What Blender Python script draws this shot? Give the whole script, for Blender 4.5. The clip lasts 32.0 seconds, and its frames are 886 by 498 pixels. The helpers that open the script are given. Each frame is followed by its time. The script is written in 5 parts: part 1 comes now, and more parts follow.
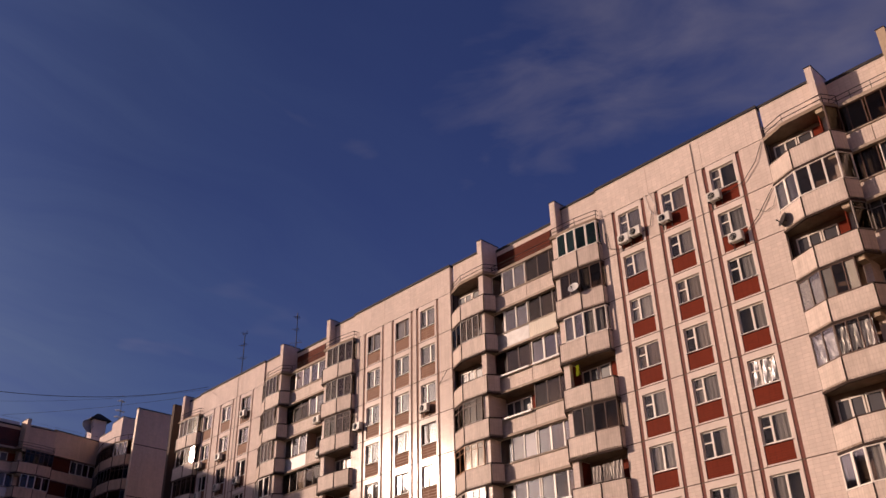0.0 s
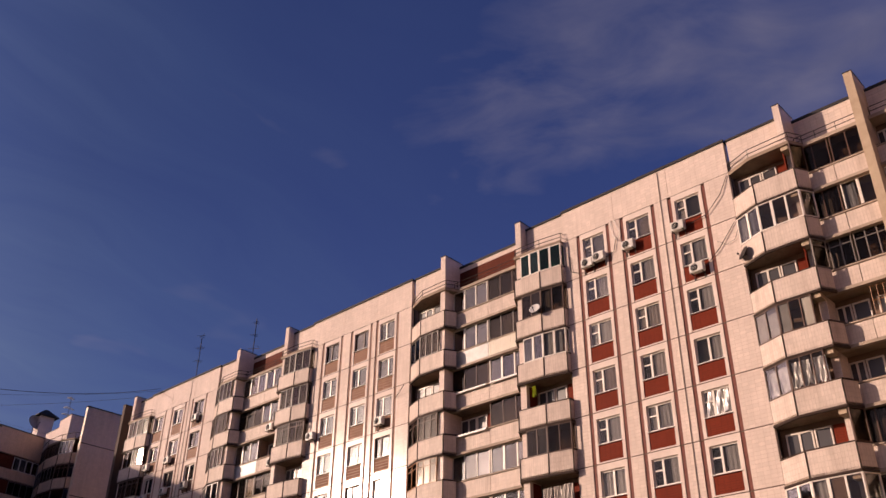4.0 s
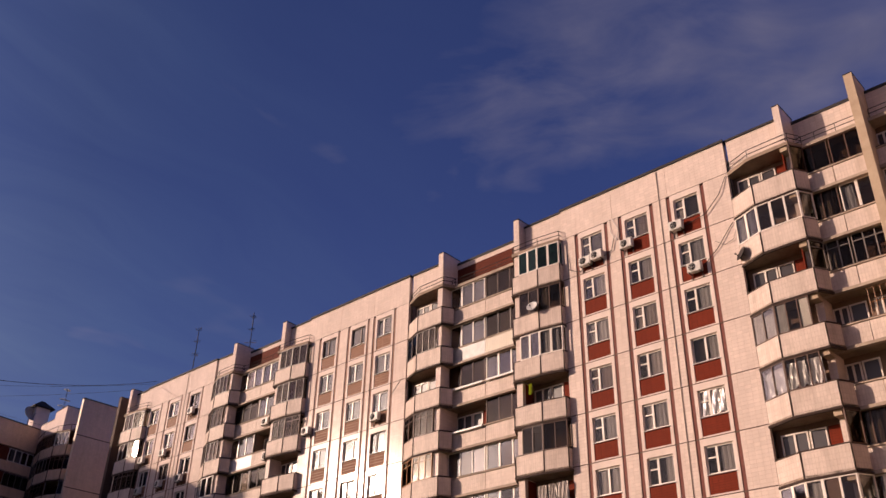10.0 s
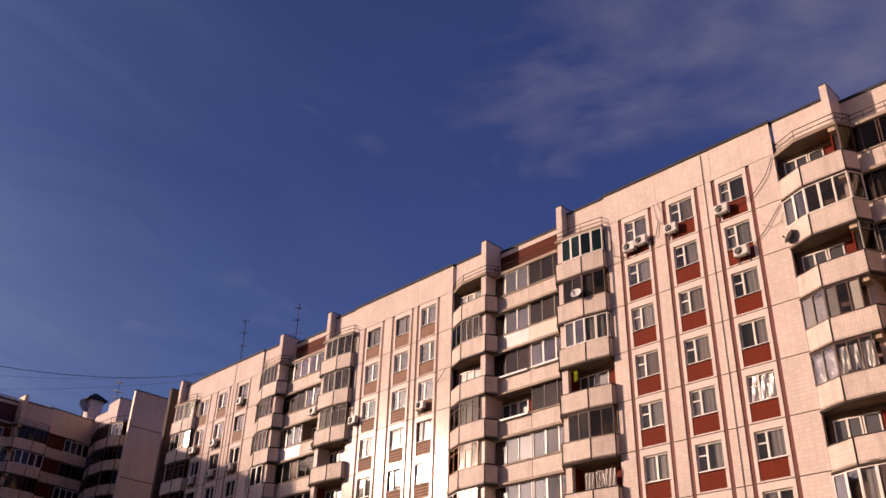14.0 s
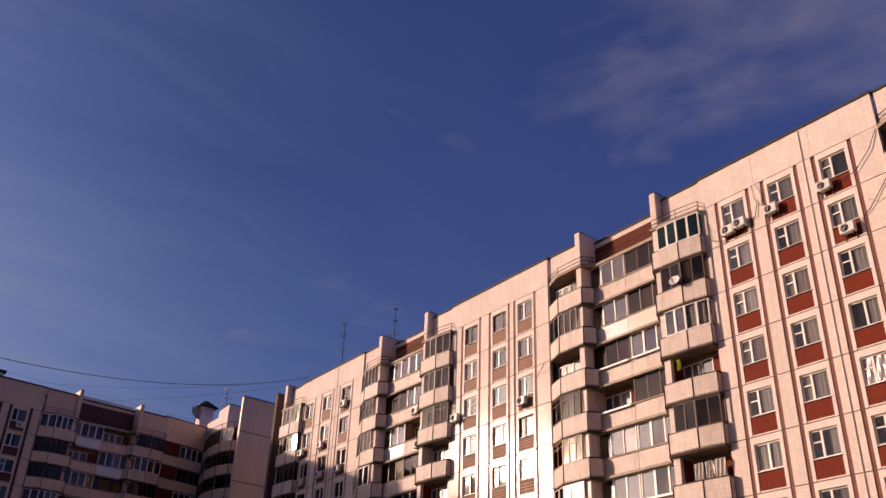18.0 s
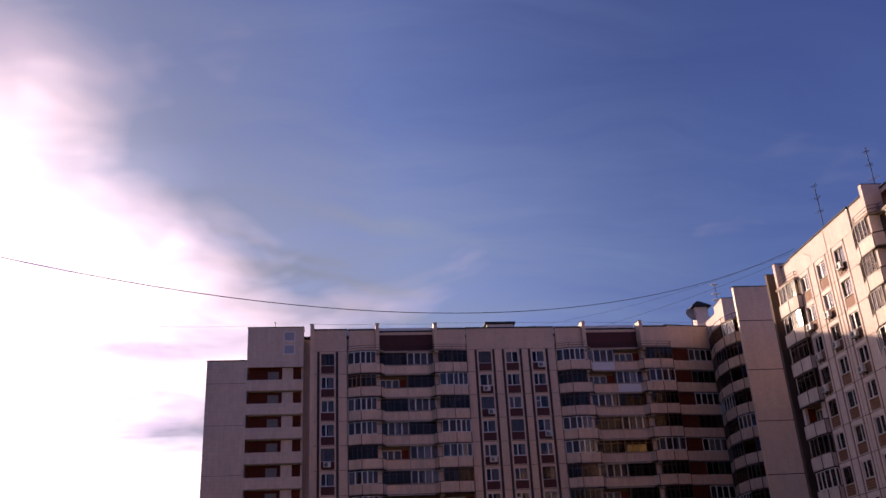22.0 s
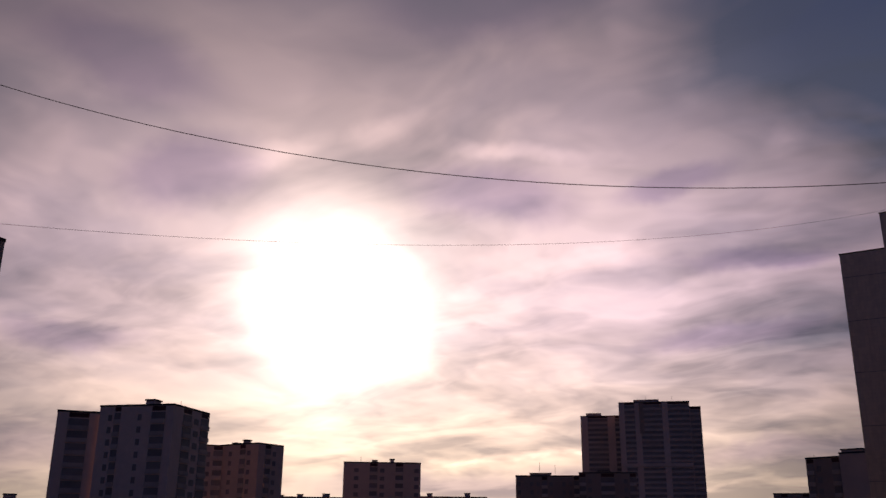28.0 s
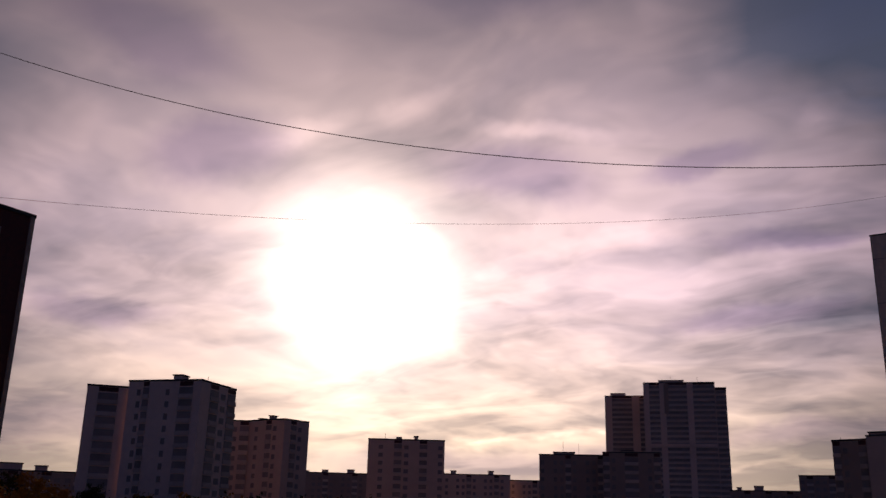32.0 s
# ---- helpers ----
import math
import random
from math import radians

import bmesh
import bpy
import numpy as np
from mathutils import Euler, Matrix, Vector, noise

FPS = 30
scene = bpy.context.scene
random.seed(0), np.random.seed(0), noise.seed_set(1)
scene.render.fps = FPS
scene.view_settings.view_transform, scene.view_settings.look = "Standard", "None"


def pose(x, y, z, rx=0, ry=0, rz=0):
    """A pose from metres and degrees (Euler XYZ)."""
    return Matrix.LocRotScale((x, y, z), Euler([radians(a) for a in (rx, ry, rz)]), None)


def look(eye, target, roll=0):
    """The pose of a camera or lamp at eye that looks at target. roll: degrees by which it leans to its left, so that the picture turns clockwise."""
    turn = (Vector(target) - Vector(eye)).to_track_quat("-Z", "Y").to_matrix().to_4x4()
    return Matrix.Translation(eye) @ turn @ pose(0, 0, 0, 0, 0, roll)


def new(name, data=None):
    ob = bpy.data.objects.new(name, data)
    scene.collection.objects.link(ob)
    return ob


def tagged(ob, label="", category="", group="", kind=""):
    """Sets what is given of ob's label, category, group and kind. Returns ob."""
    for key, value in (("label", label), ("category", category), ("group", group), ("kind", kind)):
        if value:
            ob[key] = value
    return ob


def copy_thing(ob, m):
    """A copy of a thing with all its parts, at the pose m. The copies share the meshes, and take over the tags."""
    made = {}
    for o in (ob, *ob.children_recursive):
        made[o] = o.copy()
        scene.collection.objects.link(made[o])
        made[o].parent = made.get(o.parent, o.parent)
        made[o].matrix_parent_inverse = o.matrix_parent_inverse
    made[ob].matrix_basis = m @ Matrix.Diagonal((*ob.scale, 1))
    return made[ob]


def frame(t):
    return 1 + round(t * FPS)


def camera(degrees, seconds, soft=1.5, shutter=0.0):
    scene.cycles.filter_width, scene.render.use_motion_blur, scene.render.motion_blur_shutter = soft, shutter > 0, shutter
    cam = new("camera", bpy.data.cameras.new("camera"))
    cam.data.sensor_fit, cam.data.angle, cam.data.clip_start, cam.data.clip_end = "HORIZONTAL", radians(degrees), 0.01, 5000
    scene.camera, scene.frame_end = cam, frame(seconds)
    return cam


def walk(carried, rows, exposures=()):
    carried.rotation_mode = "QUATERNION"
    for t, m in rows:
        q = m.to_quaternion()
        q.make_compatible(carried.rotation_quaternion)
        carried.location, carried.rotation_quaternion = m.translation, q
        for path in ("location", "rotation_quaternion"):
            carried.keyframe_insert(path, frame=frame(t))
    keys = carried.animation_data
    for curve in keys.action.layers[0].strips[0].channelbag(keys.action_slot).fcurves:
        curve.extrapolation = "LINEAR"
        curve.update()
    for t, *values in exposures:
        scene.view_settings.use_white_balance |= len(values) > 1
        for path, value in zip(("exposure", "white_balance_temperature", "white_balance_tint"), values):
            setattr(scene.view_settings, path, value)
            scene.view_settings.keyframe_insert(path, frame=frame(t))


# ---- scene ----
EYE = (0.0, 0.0, 7.0)
cam = camera(52.5, 32.0, soft=1.5)
PATH = [  # seconds, yaw, pitch, roll
    (0, -43.19, 29.39, 1.14),
    (0.5, -45.75, 30.52, 1.00),
    (1, -46.88, 30.48, 0.19),
    (1.5, -47.83, 30.42, -0.57),
    (2, -48.11, 30.13, -0.08),
    (2.5, -47.92, 30.06, -0.23),
    (3, -47.37, 30.27, -0.59),
    (3.5, -46.84, 30.39, -0.36),
    (5.5, -46.84, 29.82, -1.95),
    (6, -46.52, 29.82, -1.25),
    (6.5, -47.29, 30.43, -1.06),
    (7, -47.52, 30.31, -1.07),
    (7.5, -48.18, 30.28, -1.56),
    (8, -47.96, 30.77, -1.91),
    (8.5, -48.72, 30.36, -2.41),
    (9, -48.58, 30.18, -2.12),
    (9.5, -48.42, 30.27, -1.80),
    (10, -47.30, 30.10, -1.23),
    (10.5, -47.02, 29.63, -1.06),
    (11, -47.36, 29.94, -1.55),
    (11.5, -47.06, 29.86, -2.37),
    (12, -46.11, 29.60, -2.06),
    (12.5, -45.84, 29.59, -1.86),
    (13, -45.88, 29.66, -1.79),
    (13.5, -45.51, 29.50, -1.69),
    (14, -44.42, 29.30, -1.66),
    (14.5, -44.82, 29.61, -1.68),
    (16.5, -43.05, 29.90, -1.38),
    (17, -42.00, 29.55, -0.98),
    (17.5, -41.06, 29.56, -1.61),
    (18, -37.74, 28.88, -1.78),
    (18.5, -35.49, 28.15, -1.40),
    (19, -32.55, 28.37, -1.64),
    (19.5, -30.58, 28.71, -1.20),
    (20, -26.36, 28.66, -0.98),
    (20.5, -22.48, 27.89, 0.50),
    (21, -16.72, 26.70, 1.29),
    (21.5, -10.79, 25.49, 1.93),
    (22, -4.17, 23.10, 2.86),
    (22.5, 1.55, 21.18, 2.77),
    (23, 5.56, 19.94, 2.31),
    (23.5, 9.81, 19.42, 2.06),
    (24, 13.06, 18.67, 1.85),
    (24.5, 19.00, 18.69, 2.24),
    (25, 22.93, 17.82, 1.63),
    (25.5, 27.70, 16.65, 2.14),
    (26, 30.37, 14.73, 1.79),
    (26.5, 31.92, 15.85, 1.29),
    (28.5, 35.15, 17.98, -0.90),
    (29, 34.85, 18.05, -1.24),
    (29.5, 35.63, 17.43, -1.15),
    (30, 35.79, 16.37, -1.68),
    (30.5, 36.07, 15.27, -1.88),
    (31, 36.02, 15.07, -2.46),
    (31.5, 35.35, 15.84, -1.38),
    (32, 36.31, 16.45, -1.35),
]
EXPOSURE = [(0.0, -0.25), (0.5, -0.1), (1.0, -0.06), (2.0, 0.0), (13.0, 0.0), (14.0, 0.14), (17.0, 0.2), (19.0, 0.16), (20.0, 0.24), (21.0, 0.3), (22.0, 0.58), (22.5, 0.38), (23.0, -0.14), (23.5, -0.55), (24.0, -1.08), (24.5, -1.4), (25.0, -1.55), (26.0, -1.45), (28.5, -1.45), (32.0, -1.45)]
walk(cam, [(t, pose(*EYE, 90 + pitch, roll, yaw)) for t, yaw, pitch, roll in PATH], EXPOSURE)

# ---- sky and sun ----
SUN_AZ, SUN_EL = radians(42.0), radians(14.0)   # middle of the glare: to the left of +y, above the horizon
LIGHT_EL = radians(15.3)                        # the sun itself, in the upper part of the glare, as the shadow edge on the long block gives it
SUN_WAY = Vector((-math.sin(SUN_AZ) * math.cos(SUN_EL), math.cos(SUN_AZ) * math.cos(SUN_EL), math.sin(SUN_EL)))


def link(tree, a, b):
    tree.links.new(a, b)


def node(tree, kind, **values):
    n = tree.nodes.new(kind)
    for key, value in values.items():
        if key in n.inputs:
            n.inputs[key].default_value = value
    return n


def maths(tree, op, a, b=None, c=None, clamp=False):
    n = tree.nodes.new("ShaderNodeMath")
    n.operation, n.use_clamp = op, clamp
    for i, v in enumerate((a, b, c)):
        if v is None:
            continue
        if isinstance(v, (int, float)):
            n.inputs[i].default_value = v
        else:
            tree.links.new(v, n.inputs[i])
    return n.outputs[0]


def vec(tree, op, a, b=None):
    n = tree.nodes.new("ShaderNodeVectorMath")
    n.operation = op
    for i, v in enumerate((a, b)):
        if v is None:
            continue
        if isinstance(v, (tuple, list, Vector)):
            n.inputs[i].default_value = v
        else:
            tree.links.new(v, n.inputs[i])
    return n


def mixed(tree, fac, a, b, blend="MIX"):
    n = tree.nodes.new("ShaderNodeMix")
    n.data_type, n.blend_type = "RGBA", blend
    for i, v in ((0, fac), (6, a), (7, b)):
        if isinstance(v, (int, float)):
            n.inputs[i].default_value = v
        elif isinstance(v, tuple):
            n.inputs[i].default_value = (*v[:3], 1)
        else:
            tree.links.new(v, n.inputs[i])
    return n.outputs[2]


def ramp(tree, fac, stops):
    n = tree.nodes.new("ShaderNodeValToRGB")
    while len(n.color_ramp.elements) < len(stops):
        n.color_ramp.elements.new(0.5)
    for e, (p, c) in zip(n.color_ramp.elements, stops):
        e.position, e.color = p, (c, c, c, 1) if isinstance(c, (int, float)) else (*c, 1)
    tree.links.new(fac, n.inputs[0])
    return n.outputs[0]


def noise_tex(tree, where, scale, detail=4.0, rough=0.55, distortion=0.0):
    n = tree.nodes.new("ShaderNodeTexNoise")
    n.inputs["Scale"].default_value, n.inputs["Detail"].default_value = scale, detail
    n.inputs["Roughness"].default_value, n.inputs["Distortion"].default_value = rough, distortion
    tree.links.new(where, n.inputs["Vector"])
    return n.outputs["Fac"]


world = bpy.data.worlds.new("sky")
scene.world = world
world.use_nodes = True
wt = world.node_tree
wt.nodes.clear()
sky = wt.nodes.new("ShaderNodeTexSky")
sky.sky_type, sky.sun_disc = "NISHITA", False
sky.sun_elevation, sky.sun_rotation = LIGHT_EL, -SUN_AZ
sky.altitude, sky.air_density, sky.dust_density, sky.ozone_density = 200, 1.0, 0.05, 3.0
coord = wt.nodes.new("ShaderNodeTexCoord").outputs["Generated"]
way = vec(wt, "NORMALIZE", coord).outputs[0]
toward = vec(wt, "DOT_PRODUCT", way, SUN_WAY).outputs["Value"]
angle = maths(wt, "ARCCOSINE", toward)


def bank_of_cloud(az, el, broad, tall, tilt, edge=0.35):
    """Soft mask of one cloud at a bearing and height, with its half sizes in degrees; its outline is frayed by noise."""
    a, e, k = radians(az), radians(el), radians(tilt)
    side = Vector((math.cos(a), math.sin(a), 0.0))
    over = Vector((math.sin(a) * math.sin(e), -math.cos(a) * math.sin(e), math.cos(e)))
    p = vec(wt, "DOT_PRODUCT", frayed, (side * math.cos(k) + over * math.sin(k)) / radians(broad)).outputs["Value"]
    q = vec(wt, "DOT_PRODUCT", frayed, (over * math.cos(k) - side * math.sin(k)) / radians(tall)).outputs["Value"]
    centre = Vector((-math.sin(a) * math.cos(e), math.cos(a) * math.cos(e), math.sin(e)))
    p = maths(wt, "SUBTRACT", p, centre.dot(side * math.cos(k) + over * math.sin(k)) / radians(broad))
    q = maths(wt, "SUBTRACT", q, centre.dot(over * math.cos(k) - side * math.sin(k)) / radians(tall))
    r = maths(wt, "SQRT", maths(wt, "ADD", maths(wt, "MULTIPLY", p, p), maths(wt, "MULTIPLY", q, q)))
    n = wt.nodes.new("ShaderNodeMapRange")
    n.interpolation_type = "SMOOTHSTEP"
    n.inputs["From Min"].default_value, n.inputs["From Max"].default_value = 1.15, edge
    link(wt, r, n.inputs["Value"])
    return n.outputs[0]


def together(masks):
    total = masks[0]
    for m in masks[1:]:
        total = maths(wt, "MAXIMUM", total, m)
    return total


fray = wt.nodes.new("ShaderNodeTexNoise")
fray.inputs["Scale"].default_value, fray.inputs["Detail"].default_value, fray.inputs["Roughness"].default_value = 9.0, 4.0, 0.6
link(wt, way, fray.inputs["Vector"])
shift = vec(wt, "SCALE", vec(wt, "SUBTRACT", fray.outputs["Color"], (0.5, 0.5, 0.5)).outputs[0])
shift.inputs["Scale"].default_value = 0.05
frayed = vec(wt, "ADD", way, shift.outputs[0]).outputs[0]
# cloud sheet: the way to a point of a layer overhead
split = wt.nodes.new("ShaderNodeSeparateXYZ")
link(wt, way, split.inputs[0])
lift = maths(wt, "ADD", maths(wt, "MAXIMUM", split.outputs[2], 0.0), 0.16)
sheet = wt.nodes.new("ShaderNodeCombineXYZ")
link(wt, maths(wt, "DIVIDE", split.outputs[0], lift), sheet.inputs[0])
link(wt, maths(wt, "DIVIDE", split.outputs[1], lift), sheet.inputs[1])
flat = sheet.outputs[0]
split_flat = wt.nodes.new("ShaderNodeSeparateXYZ")
link(wt, flat, split_flat.inputs[0])
warp = wt.nodes.new("ShaderNodeTexNoise")
warp.inputs["Scale"].default_value, warp.inputs["Detail"].default_value = 1.3, 3.0
link(wt, flat, warp.inputs["Vector"])
bent = vec(wt, "ADD", flat, vec(wt, "SCALE", vec(wt, "SUBTRACT", warp.outputs["Color"], (0.5, 0.5, 0.5)).outputs[0]).outputs[0])
bent.inputs[1].links[0].from_node.inputs["Scale"].default_value = 0.55
comb = wt.nodes.new("ShaderNodeMapping")
comb.inputs["Rotation"].default_value, comb.inputs["Scale"].default_value = (0, 0, radians(-38)), (1.0, 2.3, 1.0)
link(wt, bent.outputs[0], comb.inputs["Vector"])
big = noise_tex(wt, bent.outputs[0], 1.7, 4.0, 0.55)
fine = noise_tex(wt, comb.outputs[0], 1.3, 4.0, 0.5, 0.4)
cover = maths(wt, "ADD", maths(wt, "MULTIPLY", big, 0.68), maths(wt, "MULTIPLY", fine, 0.32))
turned = maths(wt, "DIVIDE", angle, math.pi)
# the veil thickens towards the sunny quarter; one wisp drifts over the long block
shore = maths(wt, "ADD", maths(wt, "SUBTRACT", split_flat.outputs[0], maths(wt, "MULTIPLY", split_flat.outputs[1], 0.40)), 1.37)
near = maths(wt, "MINIMUM", ramp(wt, turned, [(0.0, 0.32), (0.18, 0.27), (0.27, 0.14), (0.36, 0.02)]), ramp(wt, shore, [(0.0, 0.32), (0.34, 0.25), (0.52, 0.13), (0.8, 0.05), (1.0, 0.0)]))
wisp = vec(wt, "SUBTRACT", flat, (0.845, 0.47, 0.0)).outputs[0]
along = vec(wt, "DOT_PRODUCT", wisp, (0.35, -0.94, 0.0)).outputs["Value"]
across = vec(wt, "DOT_PRODUCT", wisp, (0.94, 0.35, 0.0)).outputs["Value"]
streaks = wt.nodes.new("ShaderNodeCombineXYZ")
link(wt, maths(wt, "ADD", maths(wt, "MULTIPLY", along, 3.0), maths(wt, "MULTIPLY", across, 3.4)), streaks.inputs[0])
link(wt, maths(wt, "SUBTRACT", maths(wt, "MULTIPLY", across, 6.0), maths(wt, "MULTIPLY", along, 2.6)), streaks.inputs[1])
plume = noise_tex(wt, streaks.outputs[0], 1.5, 8.0, 0.56, 0.35)
lean = wt.nodes.new("ShaderNodeCombineXYZ")
link(wt, maths(wt, "MULTIPLY", along, 1.75), lean.inputs[0])
link(wt, maths(wt, "MULTIPLY", across, 3.5), lean.inputs[1])
far_off = vec(wt, "LENGTH", lean.outputs[0]).outputs["Value"]
bank = maths(wt, "MULTIPLY", ramp(wt, far_off, [(0.0, 1.0), (0.35, 0.85), (0.75, 0.35), (1.15, 0.0)]), ramp(wt, plume, [(0.28, 0.13), (0.74, 0.35)]))
strand = bank_of_cloud(-30.5, 38.3, 9.0, 1.1, -26, 0.0)
bank = maths(wt, "ADD", bank, maths(wt, "MULTIPLY", strand, 0.095))
low = ramp(wt, split.outputs[2], [(0.0, 1.0), (0.22, 0.0)])
veil = ramp(wt, maths(wt, "ADD", cover, maths(wt, "ADD", near, bank)), [(0.585, 0.0), (0.70, 0.40), (0.87, 1.0)])
veil = maths(wt, "MAXIMUM", veil, maths(wt, "MULTIPLY", low, ramp(wt, turned, [(0.14, 0.75), (0.24, 0.0)])))
# forward scattering of the sun in the veil and in the haze
wide = maths(wt, "MULTIPLY", ramp(wt, turned, [(0.0, 0.84), (0.035, 0.84), (0.065, 0.78), (0.105, 0.70), (0.14, 0.54), (0.18, 0.28), (0.22, 0.17), (0.28, 0.115), (0.36, 0.065), (0.5, 0.04)]), 3.3)
high = ramp(wt, split.outputs[2], [(0.06, 1.25), (0.20, 1.18), (0.30, 1.02), (0.40, 0.68), (0.50, 0.38), (0.62, 0.26)])
beside = vec(wt, "DOT_PRODUCT", way, (-math.cos(SUN_AZ), -math.sin(SUN_AZ), 0.0)).outputs["Value"]
high = maths(wt, "MULTIPLY", high, ramp(wt, beside, [(0.04, 1.0), (0.42, 0.52)]))
wide = maths(wt, "MULTIPLY", wide, high)
core = maths(wt, "MULTIPLY", maths(wt, "EXPONENT", maths(wt, "MULTIPLY", angle, -36.0)), 58.0)
tint = mixed(wt, low, mixed(wt, ramp(wt, turned, [(0.2, 0.0), (0.4, 1.0)]), mixed(wt, ramp(wt, turned, [(0.04, 0.0), (0.16, 1.0)]), (1.04, 0.765, 0.725), (1.01, 0.735, 0.84)), (0.64, 0.59, 0.88)), (1.31, 0.95, 0.585))
plain = tint
# thicker mauve patches and bright rims within the veil
patch = noise_tex(wt, vec(wt, "ADD", bent.outputs[0], (3.7, 1.9, 0.0)).outputs[0], 2.2, 4.0, 0.50, 0.2)
rim = maths(wt, "SUBTRACT", 1.0, maths(wt, "MULTIPLY", maths(wt, "ABSOLUTE", maths(wt, "SUBTRACT", patch, 0.52)), 9.0), clamp=True)
thick = ramp(wt, patch, [(0.36, 0.0), (0.56, 1.0)])
tint = mixed(wt, 1.0, tint, mixed(wt, thick, (0.84, 0.85, 0.91), (1.03, 1.02, 1.02)), "MULTIPLY")
tint = mixed(wt, 1.0, tint, mixed(wt, rim, (1.0, 1.0, 1.0), (1.1, 1.09, 1.08)), "MULTIPLY")
# grey undersides over and beside the sun, with a bright arched rim; puffs and streaks where the veil thins out
grey = together([bank_of_cloud(32.5, 21.4, 7.0, 2.3, -6), bank_of_cloud(52.0, 21.5, 5.5, 2.6, 8), bank_of_cloud(57.0, 28.0, 7.0, 3.0, -10), bank_of_cloud(15.0, 16.4, 5.5, 1.0, 0), bank_of_cloud(16.5, 11.8, 7.0, 1.1, 3), bank_of_cloud(58.0, 11.2, 5.0, 1.1, -4), bank_of_cloud(32.0, 33.5, 9.0, 3.2, 4), bank_of_cloud(19.5, 21.5, 4.0, 1.2, 10), bank_of_cloud(33.0, 3.2, 17.0, 1.3, 0, 0.2), bank_of_cloud(14.0, 5.2, 9.0, 1.0, 2, 0.2), bank_of_cloud(62.0, 4.6, 10.0, 2.2, 0, 0.2)])
bright = together([bank_of_cloud(31.0, 24.1, 6.5, 0.75, -7, 0.1), bank_of_cloud(39.0, 25.4, 3.5, 1.1, 20, 0.1), bank_of_cloud(46.5, 23.2, 4.0, 1.0, 22, 0.1), bank_of_cloud(12.3, 23.4, 2.2, 1.1, 25, 0.0), bank_of_cloud(17.9, 27.6, 1.8, 2.0, 10, 0.0), bank_of_cloud(21.8, 31.9, 2.0, 2.6, 15, 0.0), bank_of_cloud(24.0, 17.0, 6.0, 1.4, 6, 0.0), bank_of_cloud(30.0, 5.0, 12.0, 0.3, 1, 0.0), bank_of_cloud(22.0, 3.4, 8.0, 0.22, -1, 0.0)])
tint = mixed(wt, maths(wt, "MULTIPLY", low, 0.85), tint, plain)
tint = mixed(wt, maths(wt, "MULTIPLY", grey, 0.85), tint, mixed(wt, 1.0, tint, (0.60, 0.585, 0.74), "MULTIPLY"))
tint = mixed(wt, maths(wt, "MULTIPLY", bright, 0.8), tint, mixed(wt, 1.0, tint, (1.5, 1.46, 1.42), "MULTIPLY"))
lit = vec(wt, "SCALE", tint)
link(wt, maths(wt, "ADD", wide, 0.22), lit.inputs["Scale"])
belt = ramp(wt, split.outputs[2], [(0.24, 1.0), (0.5, 0.0)])
haze = vec(wt, "SCALE", mixed(wt, maths(wt, "MULTIPLY", low, ramp(wt, turned, [(0.12, 1.0), (0.3, 0.0)])), mixed(wt, ramp(wt, turned, [(0.08, 0.0), (0.24, 1.0)]), (1.03, 0.73, 0.72), mixed(wt, belt, (0.46, 0.65, 0.86), (0.80, 0.85, 0.90))), (1.35, 0.97, 0.60)))
link(wt, maths(wt, "MULTIPLY", wide, ramp(wt, turned, [(0.0, 0.72), (0.12, 0.66), (0.2, 0.45), (0.25, 0.33), (0.31, 0.16), (0.38, 0.05)])), haze.inputs["Scale"])
blue = vec(wt, "MULTIPLY", sky.outputs[0], (0.0475, 0.0395, 0.0745)).outputs[0]
dimmed = vec(wt, "SCALE", blue)
link(wt, maths(wt, "MULTIPLY", ramp(wt, turned, [(0.0, 0.25), (0.13, 0.4), (0.24, 0.95), (0.33, 0.80), (0.42, 1.0), (0.55, 1.12)]), maths(wt, "SUBTRACT", 1.0, maths(wt, "MULTIPLY", low, 0.6))), dimmed.inputs["Scale"])
clear = vec(wt, "ADD", dimmed.outputs[0], haze.outputs[0]).outputs[0]
# thin streaky cirrus between the veil and the clear sky
cirrus_map = wt.nodes.new("ShaderNodeMapping")
cirrus_map.inputs["Rotation"].default_value, cirrus_map.inputs["Scale"].default_value = (0, 0, radians(-30)), (1.0, 4.5, 1.0)
link(wt, bent.outputs[0], cirrus_map.inputs["Vector"])
cirrus = noise_tex(wt, cirrus_map.outputs[0], 1.5, 6.0, 0.58, 0.3)
thin = maths(wt, "MULTIPLY", ramp(wt, turned, [(0.10, 0.92), (0.17, 0.86), (0.22, 0.72), (0.28, 0.50), (0.36, 0.28), (0.48, 0.08)]), maths(wt, "ADD", maths(wt, "MULTIPLY", ramp(wt, cirrus, [(0.34, 0.0), (0.70, 1.0)]), 0.75), 0.62))
thin = maths(wt, "MULTIPLY", thin, ramp(wt, split.outputs[2], [(0.30, 1.2), (0.44, 0.84), (0.54, 0.42)]), clamp=True)
strands = together([bank_of_cloud(1.2, 21.2, 9.0, 0.50, -9, 0.0), bank_of_cloud(6.0, 22.9, 8.0, 0.45, -12, 0.0), bank_of_cloud(-1.0, 24.8, 10.0, 0.8, -14, 0.0), bank_of_cloud(-3.5, 18.7, 8.0, 0.7, -10, 0.0)])
thin = maths(wt, "ADD", thin, maths(wt, "MULTIPLY", strands, 0.30), clamp=True)
